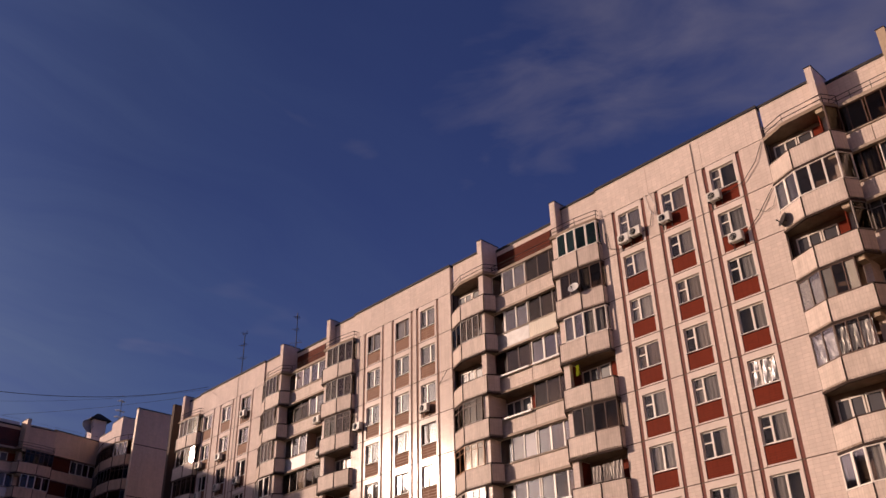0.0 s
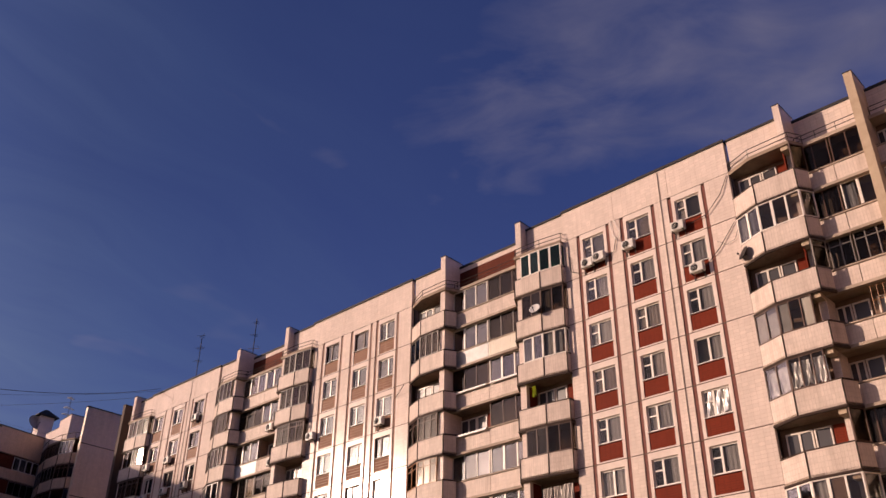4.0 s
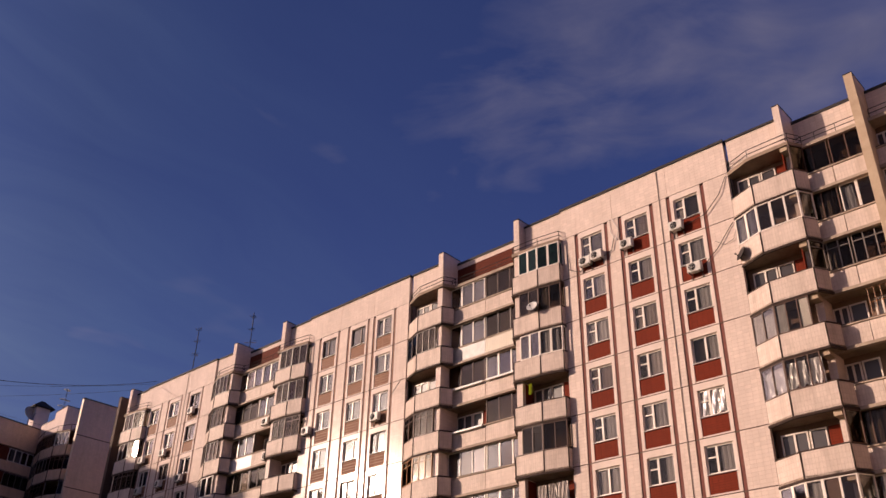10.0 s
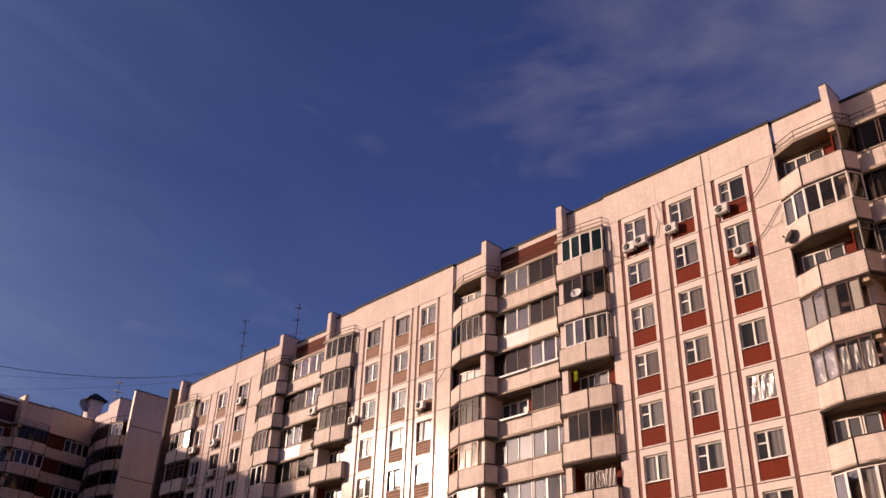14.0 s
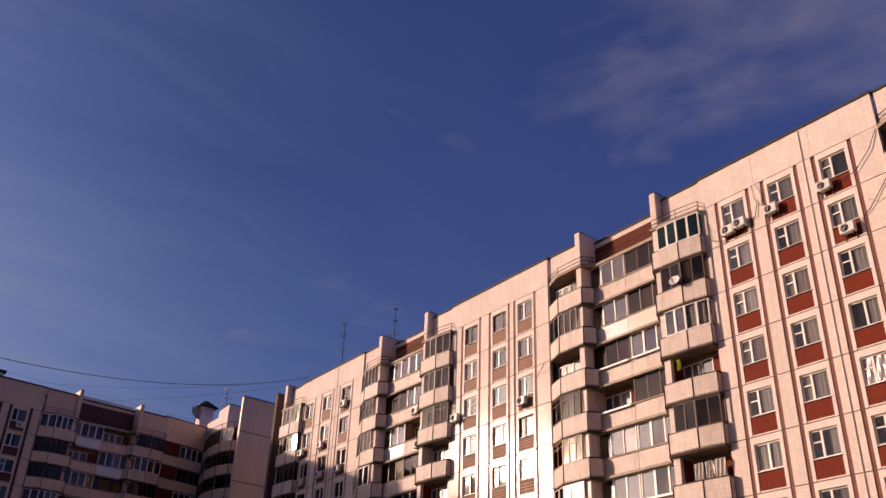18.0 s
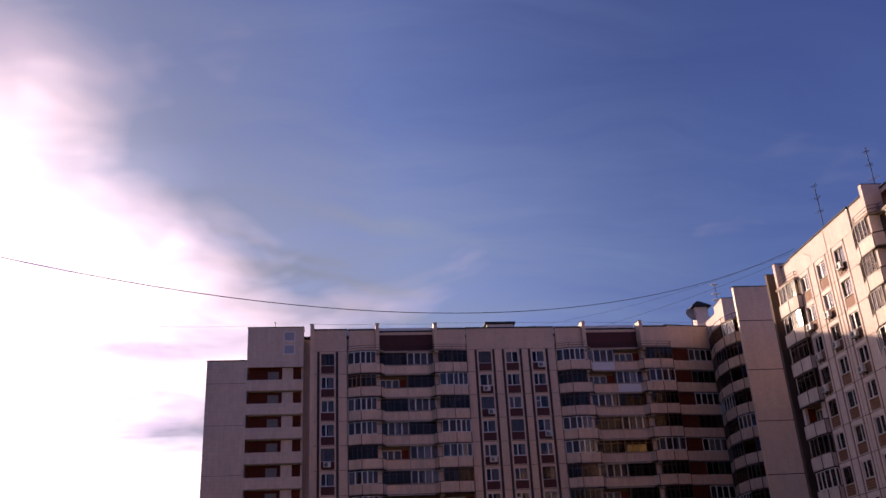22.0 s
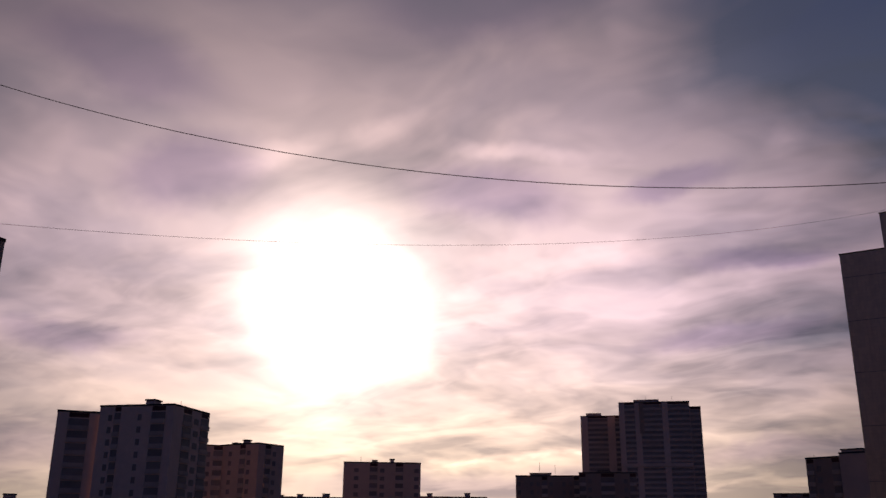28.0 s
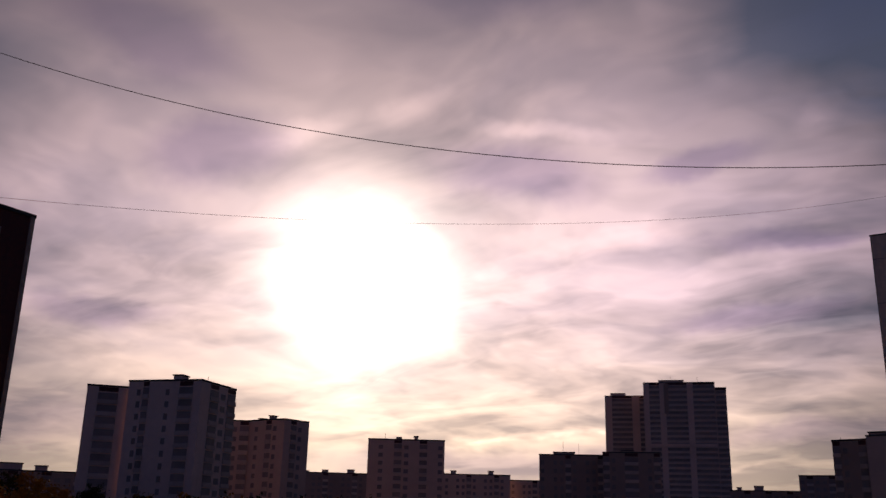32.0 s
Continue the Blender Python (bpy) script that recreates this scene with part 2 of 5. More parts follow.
film = vec(wt, "SCALE", mixed(wt, ramp(wt, turned, [(0.09, 0.0), (0.17, 1.0)]), (0.40, 0.355, 0.455), mixed(wt, ramp(wt, turned, [(0.22, 0.0), (0.36, 1.0)]), (0.20, 0.217, 0.315), (0.135, 0.205, 0.385))))
link(wt, ramp(wt, turned, [(0.10, 1.0), (0.17, 0.85), (0.24, 0.98), (0.32, 0.84), (0.42, 0.62)]), film.inputs["Scale"])
clear = mixed(wt, thin, clear, film.outputs[0])
air = mixed(wt, maths(wt, "MULTIPLY", veil, 0.9), clear, lit.outputs[0])
murk = ramp(wt, split.outputs[2], [(0.025, 0.7), (0.085, 0.0)])
air = mixed(wt, murk, air, (0.72, 0.74, 0.84), "MULTIPLY")
glow = vec(wt, "SCALE", (1.0, 0.86, 0.74))
link(wt, core, glow.inputs["Scale"])
air = vec(wt, "ADD", air, glow.outputs[0]).outputs[0]
back = wt.nodes.new("ShaderNodeBackground")
link(wt, air, back.inputs[0])
out = wt.nodes.new("ShaderNodeOutputWorld")
link(wt, back.outputs[0], out.inputs[0])

sun = new("sun", bpy.data.lights.new("sun", "SUN"))
sun.data.energy, sun.data.angle, sun.data.color = 4.9, radians(0.6), (1.0, 0.71, 0.55)
LIGHT_WAY = Vector((-math.sin(SUN_AZ) * math.cos(LIGHT_EL), math.cos(SUN_AZ) * math.cos(LIGHT_EL), math.sin(LIGHT_EL)))
sun.matrix_world = look((0, 0, 60), Vector((0, 0, 60)) - LIGHT_WAY)

# ---- materials ----
def material(name, colour, rough=0.8, metal=0.0, spots=None, scale=1.5, amount=0.25, bump=0.0, bump_scale=20.0, spec=0.5, each=0.0):
    """A procedural surface: base colour, stains at a large scale, grain at a small one, relief and a little difference from piece to piece."""
    m = bpy.data.materials.new(name)
    m.use_nodes = True
    t = m.node_tree
    b = t.nodes["Principled BSDF"]
    b.inputs["Roughness"].default_value, b.inputs["Metallic"].default_value = rough, metal
    b.inputs["Specular IOR Level"].default_value = spec
    where = t.nodes.new("ShaderNodeTexCoord").outputs["Object"]
    shift = t.nodes.new("ShaderNodeObjectInfo").outputs["Random"]
    moved = vec(t, "ADD", where, None)
    wide = t.nodes.new("ShaderNodeCombineXYZ")
    link(t, maths(t, "MULTIPLY", shift, 37.0), wide.inputs[0])
    link(t, wide.outputs[0], moved.inputs[1])
    p = moved.outputs[0]
    stain = ramp(t, noise_tex(t, p, scale, 5.0, 0.62), [(0.35, 0.0), (0.7, 1.0)])
    grain = noise_tex(t, p, scale * 14, 3.0, 0.6)
    dark = tuple(c * (1 - amount) for c in (spots or colour)) if spots is None else spots
    c = mixed(t, maths(t, "MULTIPLY", stain, 0.8), colour, dark)
    c = mixed(t, 0.35 * amount + 0.05, c, ramp(t, grain, [(0.3, 0.35), (0.7, 1.0)]), "MULTIPLY")
    if each:
        c = mixed(t, each, c, ramp(t, shift, [(0.0, 0.5), (1.0, 1.0)]), "MULTIPLY")
    link(t, c, b.inputs["Base Color"])
    if bump:
        n = t.nodes.new("ShaderNodeBump")
        n.inputs["Strength"].default_value, n.inputs["Distance"].default_value = bump, 0.01
        link(t, noise_tex(t, p, bump_scale, 4.0), n.inputs["Height"])
        link(t, n.outputs[0], b.inputs["Normal"])
    return m


def tiled(name, colour, joint, rough=0.3, w=0.32, h=0.19, stain=0.22, spec=0.5, joint_width=0.009):
    """Small glazed facade tiles in rows, with dull joints, streaks of dirt that run down, and odd tiles."""
    m = bpy.data.materials.new(name)
    m.use_nodes = True
    t = m.node_tree
    b = t.nodes["Principled BSDF"]
    b.inputs["Specular IOR Level"].default_value = spec
    co = t.nodes.new("ShaderNodeTexCoord").outputs["Object"]
    s = t.nodes.new("ShaderNodeSeparateXYZ")
    link(t, co, s.inputs[0])
    flat = t.nodes.new("ShaderNodeCombineXYZ")
    link(t, maths(t, "ADD", s.outputs[0], maths(t, "MULTIPLY", s.outputs[1], 0.83)), flat.inputs[0])
    link(t, s.outputs[2], flat.inputs[1])
    k = t.nodes.new("ShaderNodeTexBrick")
    k.offset, k.squash = 0.0, 1.0
    k.inputs["Scale"].default_value = 1.0
    k.inputs["Brick Width"].default_value, k.inputs["Row Height"].default_value = w, h
    k.inputs["Mortar Size"].default_value, k.inputs["Mortar Smooth"].default_value = joint_width, 0.2
    k.inputs["Color1"].default_value = (*colour, 1)
    k.inputs["Color2"].default_value = (*[c * 0.9 for c in colour], 1)
    k.inputs["Mortar"].default_value = (*joint, 1)
    link(t, flat.outputs[0], k.inputs["Vector"])
    shift = t.nodes.new("ShaderNodeObjectInfo").outputs["Random"]
    moved = t.nodes.new("ShaderNodeCombineXYZ")
    link(t, maths(t, "ADD", s.outputs[0], maths(t, "MULTIPLY", shift, 23.0)), moved.inputs[0])
    link(t, s.outputs[1], moved.inputs[1])
    link(t, maths(t, "MULTIPLY", s.outputs[2], 0.25), moved.inputs[2])
    streak = ramp(t, noise_tex(t, moved.outputs[0], 2.2, 5.0, 0.65), [(0.42, 0.0), (0.75, 1.0)])
    cloudy = noise_tex(t, moved.outputs[0], 0.5, 4.0)
    c = mixed(t, maths(t, "MULTIPLY", streak, stain), k.outputs["Color"], tuple(x * y for x, y in zip(colour, (0.5, 0.46, 0.42))))
    c = mixed(t, 0.22, c, ramp(t, cloudy, [(0.35, 0.55), (0.65, 1.0)]), "MULTIPLY")
    c = mixed(t, 0.12, c, ramp(t, shift, [(0.0, 0.5), (1.0, 1.0)]), "MULTIPLY")
    link(t, c, b.inputs["Base Color"])
    link(t, maths(t, "ADD", maths(t, "MULTIPLY", k.outputs["Fac"], 0.4), rough), b.inputs["Roughness"])
    n = t.nodes.new("ShaderNodeBump")
    n.inputs["Strength"].default_value, n.inputs["Distance"].default_value = 0.25, 0.004
    n.invert = True
    link(t, k.outputs["Fac"], n.inputs["Height"])
    link(t, n.outputs[0], b.inputs["Normal"])
    return m


def glass(name, tint, clear, rough=0.03, shine=0.8):
    """A window pane: mirror gloss by Fresnel over a see-through sheet."""
    m = bpy.data.materials.new(name)
    m.use_nodes = True
    t = m.node_tree
    t.nodes.clear()
    see = t.nodes.new("ShaderNodeBsdfTransparent")
    dust = ramp(t, t.nodes.new("ShaderNodeNewGeometry").outputs["Random Per Island"], [(0.0, 0.35), (0.5, 0.8), (1.0, 1.0)])
    link(t, mixed(t, 1.0, tuple(c * clear for c in tint), dust, "MULTIPLY"), see.inputs[0])
    gloss = t.nodes.new("ShaderNodeBsdfGlossy")
    gloss.inputs["Roughness"].default_value = rough
    where = t.nodes.new("ShaderNodeTexCoord").outputs["Object"]
    n = t.nodes.new("ShaderNodeBump")
    n.inputs["Strength"].default_value, n.inputs["Distance"].default_value = 0.15, 0.01
    link(t, noise_tex(t, where, 1.7, 2.0), n.inputs["Height"])
    link(t, n.outputs[0], gloss.inputs["Normal"])
    f = t.nodes.new("ShaderNodeFresnel")
    f.inputs[0].default_value = 1.5
    mix = t.nodes.new("ShaderNodeMixShader")
    link(t, maths(t, "MULTIPLY", f.outputs[0], shine, clamp=True), mix.inputs[0])
    link(t, see.outputs[0], mix.inputs[1])
    link(t, gloss.outputs[0], mix.inputs[2])
    o = t.nodes.new("ShaderNodeOutputMaterial")
    link(t, mix.outputs[0], o.inputs[0])
    return m


TILE = tiled("cream_facade_tile", (0.79, 0.655, 0.575), (0.60, 0.47, 0.395), rough=0.145, spec=0.06)
TILE_GREY = tiled("grey_beige_facade_tile", (0.76, 0.525, 0.36), (0.54, 0.37, 0.26), rough=0.45)
TOWER_GREY = tiled("cool_grey_tower_tile", (0.76, 0.565, 0.42), (0.56, 0.41, 0.31), rough=0.45, w=0.4, h=0.4, stain=0.35)
PARAPET = tiled("beige_parapet_tile", (0.73, 0.605, 0.525), (0.56, 0.45, 0.38), rough=0.5, w=0.15, h=0.24, stain=0.5, spec=0.12)
PARAPET_GREY = tiled("grey_parapet_tile", (0.82, 0.58, 0.40), (0.64, 0.45, 0.31), rough=0.5, w=0.13, h=0.36, stain=0.6)
TRIM = material("pale_painted_surround", (0.79, 0.665, 0.59), 0.155, amount=0.2, scale=0.8, spec=0.06)
TRIM_GREY = material("grey_painted_surround", (0.76, 0.53, 0.365), 0.6, amount=0.25, scale=0.8)
RED = tiled("red_brown_tiled_panel", (0.185, 0.026, 0.009), (0.12, 0.02, 0.009), rough=0.7, w=0.3, h=0.12, spec=0.12)
RED_DARK = material("dark_red_painted_panel", (0.095, 0.016, 0.011), 0.7, amount=0.4, scale=2.0, each=0.3)
TAN = tiled("faded_brown_striped_panel", (0.20, 0.088, 0.05), (0.46, 0.30, 0.21), rough=0.5, w=1.7, h=0.19, spec=0.08, joint_width=0.022)
STRIP = material("red_brown_joint_strip", (0.17, 0.036, 0.020), 0.7, amount=0.35, scale=3.0)
STRIP_FADED = material("faded_joint_strip", (0.25, 0.12, 0.075), 0.7, amount=0.4, scale=3.0)
STRIP_DARK = material("blackish_joint_strip", (0.035, 0.016, 0.014), 0.7, amount=0.4, scale=3.0)
CONCRETE = material("weathered_concrete", (0.46, 0.36, 0.28), 0.85, amount=0.45, scale=1.2, bump=0.3)
CONCRETE_WARM = material("yellowed_concrete_fin", (0.52, 0.40, 0.28), 0.8, spots=(0.36, 0.26, 0.17), scale=1.0, bump=0.3)
SLAB = material("stained_concrete_slab", (0.34, 0.25, 0.18), 0.85, amount=0.5, scale=2.0)
BITUMEN = material("black_roof_felt", (0.028, 0.024, 0.024), 0.8, amount=0.4, scale=1.0)
# near-black colour stands for the shade of rooms behind the windows
INSIDE = material("painted_room_dark", (0.028, 0.020, 0.016), 0.9, amount=0.4, scale=0.6)
# wall colour darkened to hold the shade inside balconies, as panes cast none
SHADED_BACK = material("loggia_back_wall", (0.24, 0.15, 0.105), 0.85, amount=0.35, scale=0.9)
PVC = material("white_window_frame", (0.78, 0.70, 0.62), 0.4, amount=0.08, scale=2.0)
WOOD = material("dark_brown_wooden_frame", (0.10, 0.042, 0.024), 0.55, amount=0.4, scale=5.0)
ORANGE = material("varnished_wooden_frame", (0.42, 0.19, 0.07), 0.45, amount=0.35, scale=6.0)
METAL = material("brown_grey_metal_frame", (0.20, 0.165, 0.145), 0.5, metal=0.1, amount=0.3, scale=4.0)
IRON = material("rusty_dark_iron", (0.045, 0.032, 0.028), 0.6, metal=0.5, amount=0.5, scale=6.0)


def curtains():
    """Curtain cloth that differs from window to window, with soft folds."""
    m = bpy.data.materials.new("curtain_cloth")
    m.use_nodes = True
    t = m.node_tree
    b = t.nodes["Principled BSDF"]
    b.inputs["Roughness"].default_value = 0.95
    pick = t.nodes.new("ShaderNodeObjectInfo").outputs["Random"]
    c = ramp(t, pick, [(0.0, (0.60, 0.57, 0.56)), (0.22, (0.38, 0.36, 0.36)), (0.4, (0.68, 0.65, 0.63)), (0.58, (0.27, 0.19, 0.15)), (0.75, (0.52, 0.50, 0.50)), (0.9, (0.33, 0.32, 0.33))])
    w = t.nodes.new("ShaderNodeMapping")
    w.inputs["Scale"].default_value = (9.0, 9.0, 0.6)
    link(t, t.nodes.new("ShaderNodeTexCoord").outputs["Object"], w.inputs["Vector"])
    c = mixed(t, 0.55, c, ramp(t, noise_tex(t, w.outputs[0], 1.0, 4.0), [(0.3, 0.35), (0.7, 1.0)]), "MULTIPLY")
    link(t, c, b.inputs["Base Color"])
    return m


CURTAIN = curtains()


def lamplit():
    """A curtain with a lamp behind it."""
    m = bpy.data.materials.new("lamplit_curtain")
    m.use_nodes = True
    t = m.node_tree
    b = t.nodes["Principled BSDF"]
    b.inputs["Base Color"].default_value = (0.6, 0.5, 0.36, 1)
    b.inputs["Emission Color"].default_value = (1.0, 0.62, 0.28, 1)
    folds = noise_tex(t, t.nodes.new("ShaderNodeTexCoord").outputs["Object"], 3.0, 3.0)
    link(t, maths(t, "MULTIPLY", folds, 0.62), b.inputs["Emission Strength"])
    return m


LAMPLIT = lamplit()
# pale grey colour stands for the reflection in the stair tower panes
SKY_GREY_PANE = material("painted_reflection_pane", (0.36, 0.35, 0.38), 0.3, amount=0.2, scale=1.0)
FOIL = material("crumpled_foil", (0.92, 0.91, 0.90), 0.42, metal=0.4, amount=0.1, scale=2.0, bump=1.0, bump_scale=6.0)
JOINT = material("dark_panel_joint", (0.14, 0.085, 0.06), 0.9, amount=0.3, scale=2.0)
SHEET = material("white_sheet_metal", (0.72, 0.70, 0.67), 0.45, amount=0.15, scale=1.0)
AC_WHITE = material("white_plastic_casing", (0.68, 0.64, 0.58), 0.5, amount=0.2, scale=3.0)
BLACK = material("black_plastic", (0.02, 0.02, 0.02), 0.6, amount=0.2)
CABLE = material("black_cable", (0.02, 0.017, 0.017), 0.6, amount=0.2)
YELLOW = material("yellow_green_cloth", (0.55, 0.60, 0.05), 0.8, amount=0.3, scale=5.0)
LINEN = material("washed_linen", (0.62, 0.56, 0.50), 0.9, amount=0.45, scale=4.0)
GLASS = glass("window_glass", (0.90, 0.88, 0.86), 0.9, shine=0.65)
# low clearness darkens the view in, in place of shade inside the loggias
GLASS_DIM = glass("shade_tinted_balcony_glass", (0.95, 0.84, 0.74), 0.48, shine=0.5)
GLASS_GREEN = glass("green_tinted_glass", (0.16, 0.55, 0.45), 0.8)
FAR_WALL = material("grey_far_facade", (0.64, 0.43, 0.345), 0.85, amount=0.2, scale=0.06)
FAR_PALE = material("pale_far_facade", (0.82, 0.55, 0.44), 0.85, amount=0.2, scale=0.06)
FAR_BAND = material("dark_far_window", (0.05, 0.045, 0.05), 0.35, amount=0.3, scale=0.2)
FAR_BRICK = material("brown_far_facade", (0.40, 0.26, 0.205), 0.9, amount=0.25, scale=0.08)
ASPHALT = material("courtyard_asphalt", (0.05, 0.05, 0.052), 0.9, amount=0.3, scale=0.3)
GRASS = material("courtyard_grass", (0.06, 0.075, 0.025), 0.95, amount=0.4, scale=0.4)
BARK = material("brown_bark", (0.10, 0.07, 0.05), 0.9, amount=0.4, scale=6.0)
LEAF = material("yellow_autumn_leaves", (0.38, 0.17, 0.025), 0.8, spots=(0.20, 0.10, 0.02), scale=0.9, each=0.4, spec=0.08)
OCHRE = material("ochre_autumn_leaves", (0.26, 0.16, 0.03), 0.8, amount=0.4, scale=0.9, each=0.4, spec=0.08)
LEAF_DARK = material("dull_green_leaves", (0.075, 0.07, 0.025), 0.9, amount=0.4, scale=0.9, each=0.4, spec=0.05)

PIPE = material("faded_grey_pipe", (0.36, 0.28, 0.23), 0.7, amount=0.3, scale=3.0)
RIBBED = material("cream_ribbed_sheet", (0.70, 0.62, 0.50), 0.5, amount=0.15, scale=1.0)
ZINC = material("dull_zinc_sheet", (0.46, 0.44, 0.43), 0.5, metal=0.2, amount=0.4, scale=1.3)
# yellower tile colour carries the warm light that falls on the blank end wall
WARM_BLANK = tiled("warm_lit_blank_panel", (0.72, 0.56, 0.42), (0.62, 0.48, 0.36), rough=0.5, stain=0.3)
CHIPBOARD = material("brown_board", (0.30, 0.15, 0.08), 0.8, amount=0.4, scale=2.0)
ATTIC_RED = tiled("brown_red_attic_panel", (0.125, 0.026, 0.012), (0.07, 0.018, 0.010), rough=0.7, w=0.3, h=0.12, spec=0.12)
# paled towards the wall colour: aerial haze and glare put into the windows
FAR_WINDOW = material("haze_paled_far_window", (0.33, 0.235, 0.20), 0.6, amount=0.35, scale=0.25, each=0.5)
FAR_RAIL = material("far_balcony_parapet", (0.66, 0.47, 0.39), 0.85, amount=0.3, scale=0.2, each=0.3)
RUST_LINE = material("dark_rusty_edge", (0.055, 0.030, 0.020), 0.85, amount=0.5, scale=3.0)
FAR_DARK = material("darkened_brown_panel", (0.10, 0.065, 0.05), 0.85, amount=0.25, scale=0.3)

# ---- mesh tools ----
BOX_FACES = [(0, 3, 2, 1), (4, 5, 6, 7), (0, 1, 5, 4), (1, 2, 6, 5), (2, 3, 7, 6), (3, 0, 4, 7)]
kept_meshes = {}


def boxes(name, mat, *blocks):
    """One mesh of blocks (x0, x1, y0, y1, z0, z1)."""
    v, f = [], []
    for x0, x1, y0, y1, z0, z1 in blocks:
        n = len(v)
        v += [(x0, y0, z0), (x1, y0, z0), (x1, y1, z0), (x0, y1, z0), (x0, y0, z1), (x1, y0, z1), (x1, y1, z1), (x0, y1, z1)]
        f += [tuple(n + i for i in q) for q in BOX_FACES]
    me = bpy.data.meshes.new(name)
    me.from_pydata(v, [], f)
    me.materials.append(mat)
    return me


def prism(name, mat, *shapes):
    """One mesh of upright prisms: each a plan outline (counter-clockwise) with its lower and upper height."""
    v, f = [], []
    for plan, z0, z1 in shapes:
        n, k = len(v), len(plan)
        v += [(x, y, z0) for x, y in plan] + [(x, y, z1) for x, y in plan]
        f += [tuple(n + i for i in reversed(range(k))), tuple(n + k + i for i in range(k))]
        f += [(n + i, n + (i + 1) % k, n + k + (i + 1) % k, n + k + i) for i in range(k)]
    me = bpy.data.meshes.new(name)
    me.from_pydata(v, [], f)
    me.materials.append(mat)
    return me


def rods(name, mat, radius, *lines, sides=6):
    """One mesh of round bars along polylines."""
    bm = bmesh.new()
    for line in lines:
        pts = [Vector(p) for p in line]
        rings = []
        for i, p in enumerate(pts):
            d = (pts[min(i + 1, len(pts) - 1)] - pts[max(i - 1, 0)]).normalized()
            a = d.orthogonal().normalized()
            if abs(d.z) < 0.99:
                a = d.cross(Vector((0, 0, 1))).normalized()
            b = d.cross(a)
            rings.append([bm.verts.new(p + radius * (math.cos(6.2832 * j / sides) * a + math.sin(6.2832 * j / sides) * b)) for j in range(sides)])
        for r, s in zip(rings, rings[1:]):
            for j in range(sides):
                bm.faces.new((r[j], r[(j + 1) % sides], s[(j + 1) % sides], s[j]))
        bm.faces.new(rings[0][::-1])
        bm.faces.new(rings[-1])
    me = bpy.data.meshes.new(name)
    bm.to_mesh(me)
    bm.free()
    me.materials.append(mat)
    return me


def lathe(name, mat, profile, sides=20):
    """One mesh turned round the z axis from (radius, height) pairs."""
    v, f = [], []
    k = len(profile)
    for j in range(sides):
        a = 6.283185 * j / sides
        v += [(r * math.cos(a), r * math.sin(a), h) for r, h in profile]
    for j in range(sides):
        for i in range(k - 1):
            a, b = j * k + i, ((j + 1) % sides) * k + i
            f.append((a, b, b + 1, a + 1))
    me = bpy.data.meshes.new(name)
    me.from_pydata(v, [], f)
    me.materials.append(mat)
    for p in me.polygons:
        p.use_smooth = True
    return me


def cached(key, make):
    if key not in kept_meshes:
        kept_meshes[key] = make()
    return kept_meshes[key]


def part(name, me, parent, m=None, label=""):
    ob = new(name, me)
    ob.parent = parent
    if m is not None:
        ob.matrix_basis = m
    if label:
        ob["label"] = label
    return ob


def at(x=0.0, y=0.0, z=0.0, turn=0.0):
    return pose(x, y, z, 0, 0, turn)


def lattice(name, mat, xs, zs, holes, y0, y1):
    """One connected frame: a grid of cells between the x and z lines, with some cells left open."""
    v, f, seen = [], [], {}

    def corner(i, j, k):
        if (i, j, k) not in seen:
            seen[i, j, k] = len(v)
            v.append((xs[i], (y0, y1)[k], zs[j]))
        return seen[i, j, k]
    nx, nz = len(xs) - 1, len(zs) - 1
    solid = {(i, j) for i in range(nx) for j in range(nz)} - set(holes)
    for i, j in sorted(solid):
        f.append((corner(i, j, 0), corner(i + 1, j, 0), corner(i + 1, j + 1, 0), corner(i, j + 1, 0)))
        f.append((corner(i, j + 1, 1), corner(i + 1, j + 1, 1), corner(i + 1, j, 1), corner(i, j, 1)))
        for di, dj, p, q in ((-1, 0, (i, j + 1), (i, j)), (1, 0, (i + 1, j), (i + 1, j + 1)), (0, -1, (i, j), (i + 1, j)), (0, 1, (i + 1, j + 1), (i, j + 1))):
            if (i + di, j + dj) not in solid:
                f.append((corner(*p, 0), corner(*p, 1), corner(*q, 1), corner(*q, 0)))
    me = bpy.data.meshes.new(name)
    me.from_pydata(v, [], f)
    me.materials.append(mat)
    return me


# ---- glazing ----
def leaves(name, mat, spans, y, z0, z1, turn=0.022):
    """Panes side by side in one mesh, each a little out of true."""
    v, f = [], []
    for i, (a, b) in enumerate(spans):
        n, c = len(v), (a + b) / 2
        k = turn * math.sin(i * 2.7 + len(spans) * 1.3)
        lean = 0.5 * turn * math.cos(i * 1.9 + b)
        for x, d, z in ((a, 0, z0), (b, 0, z0), (b, 0.008, z0), (a, 0.008, z0), (a, 0, z1), (b, 0, z1), (b, 0.008, z1), (a, 0.008, z1)):
            v.append((x, y + d + k * (x - c) + lean * (z - (z0 + z1) / 2), z))
        f += [tuple(n + j for j in q) for q in BOX_FACES]
    me = bpy.data.meshes.new(name)
    me.from_pydata(v, [], f)
    me.materials.append(mat)
    return me


FRAMES = {"w": PVC, "b": WOOD, "m": METAL, "t": ORANGE, "g": PVC, "f": WOOD, "p": WOOD, "d": WOOD, "s": METAL, "k": PVC}


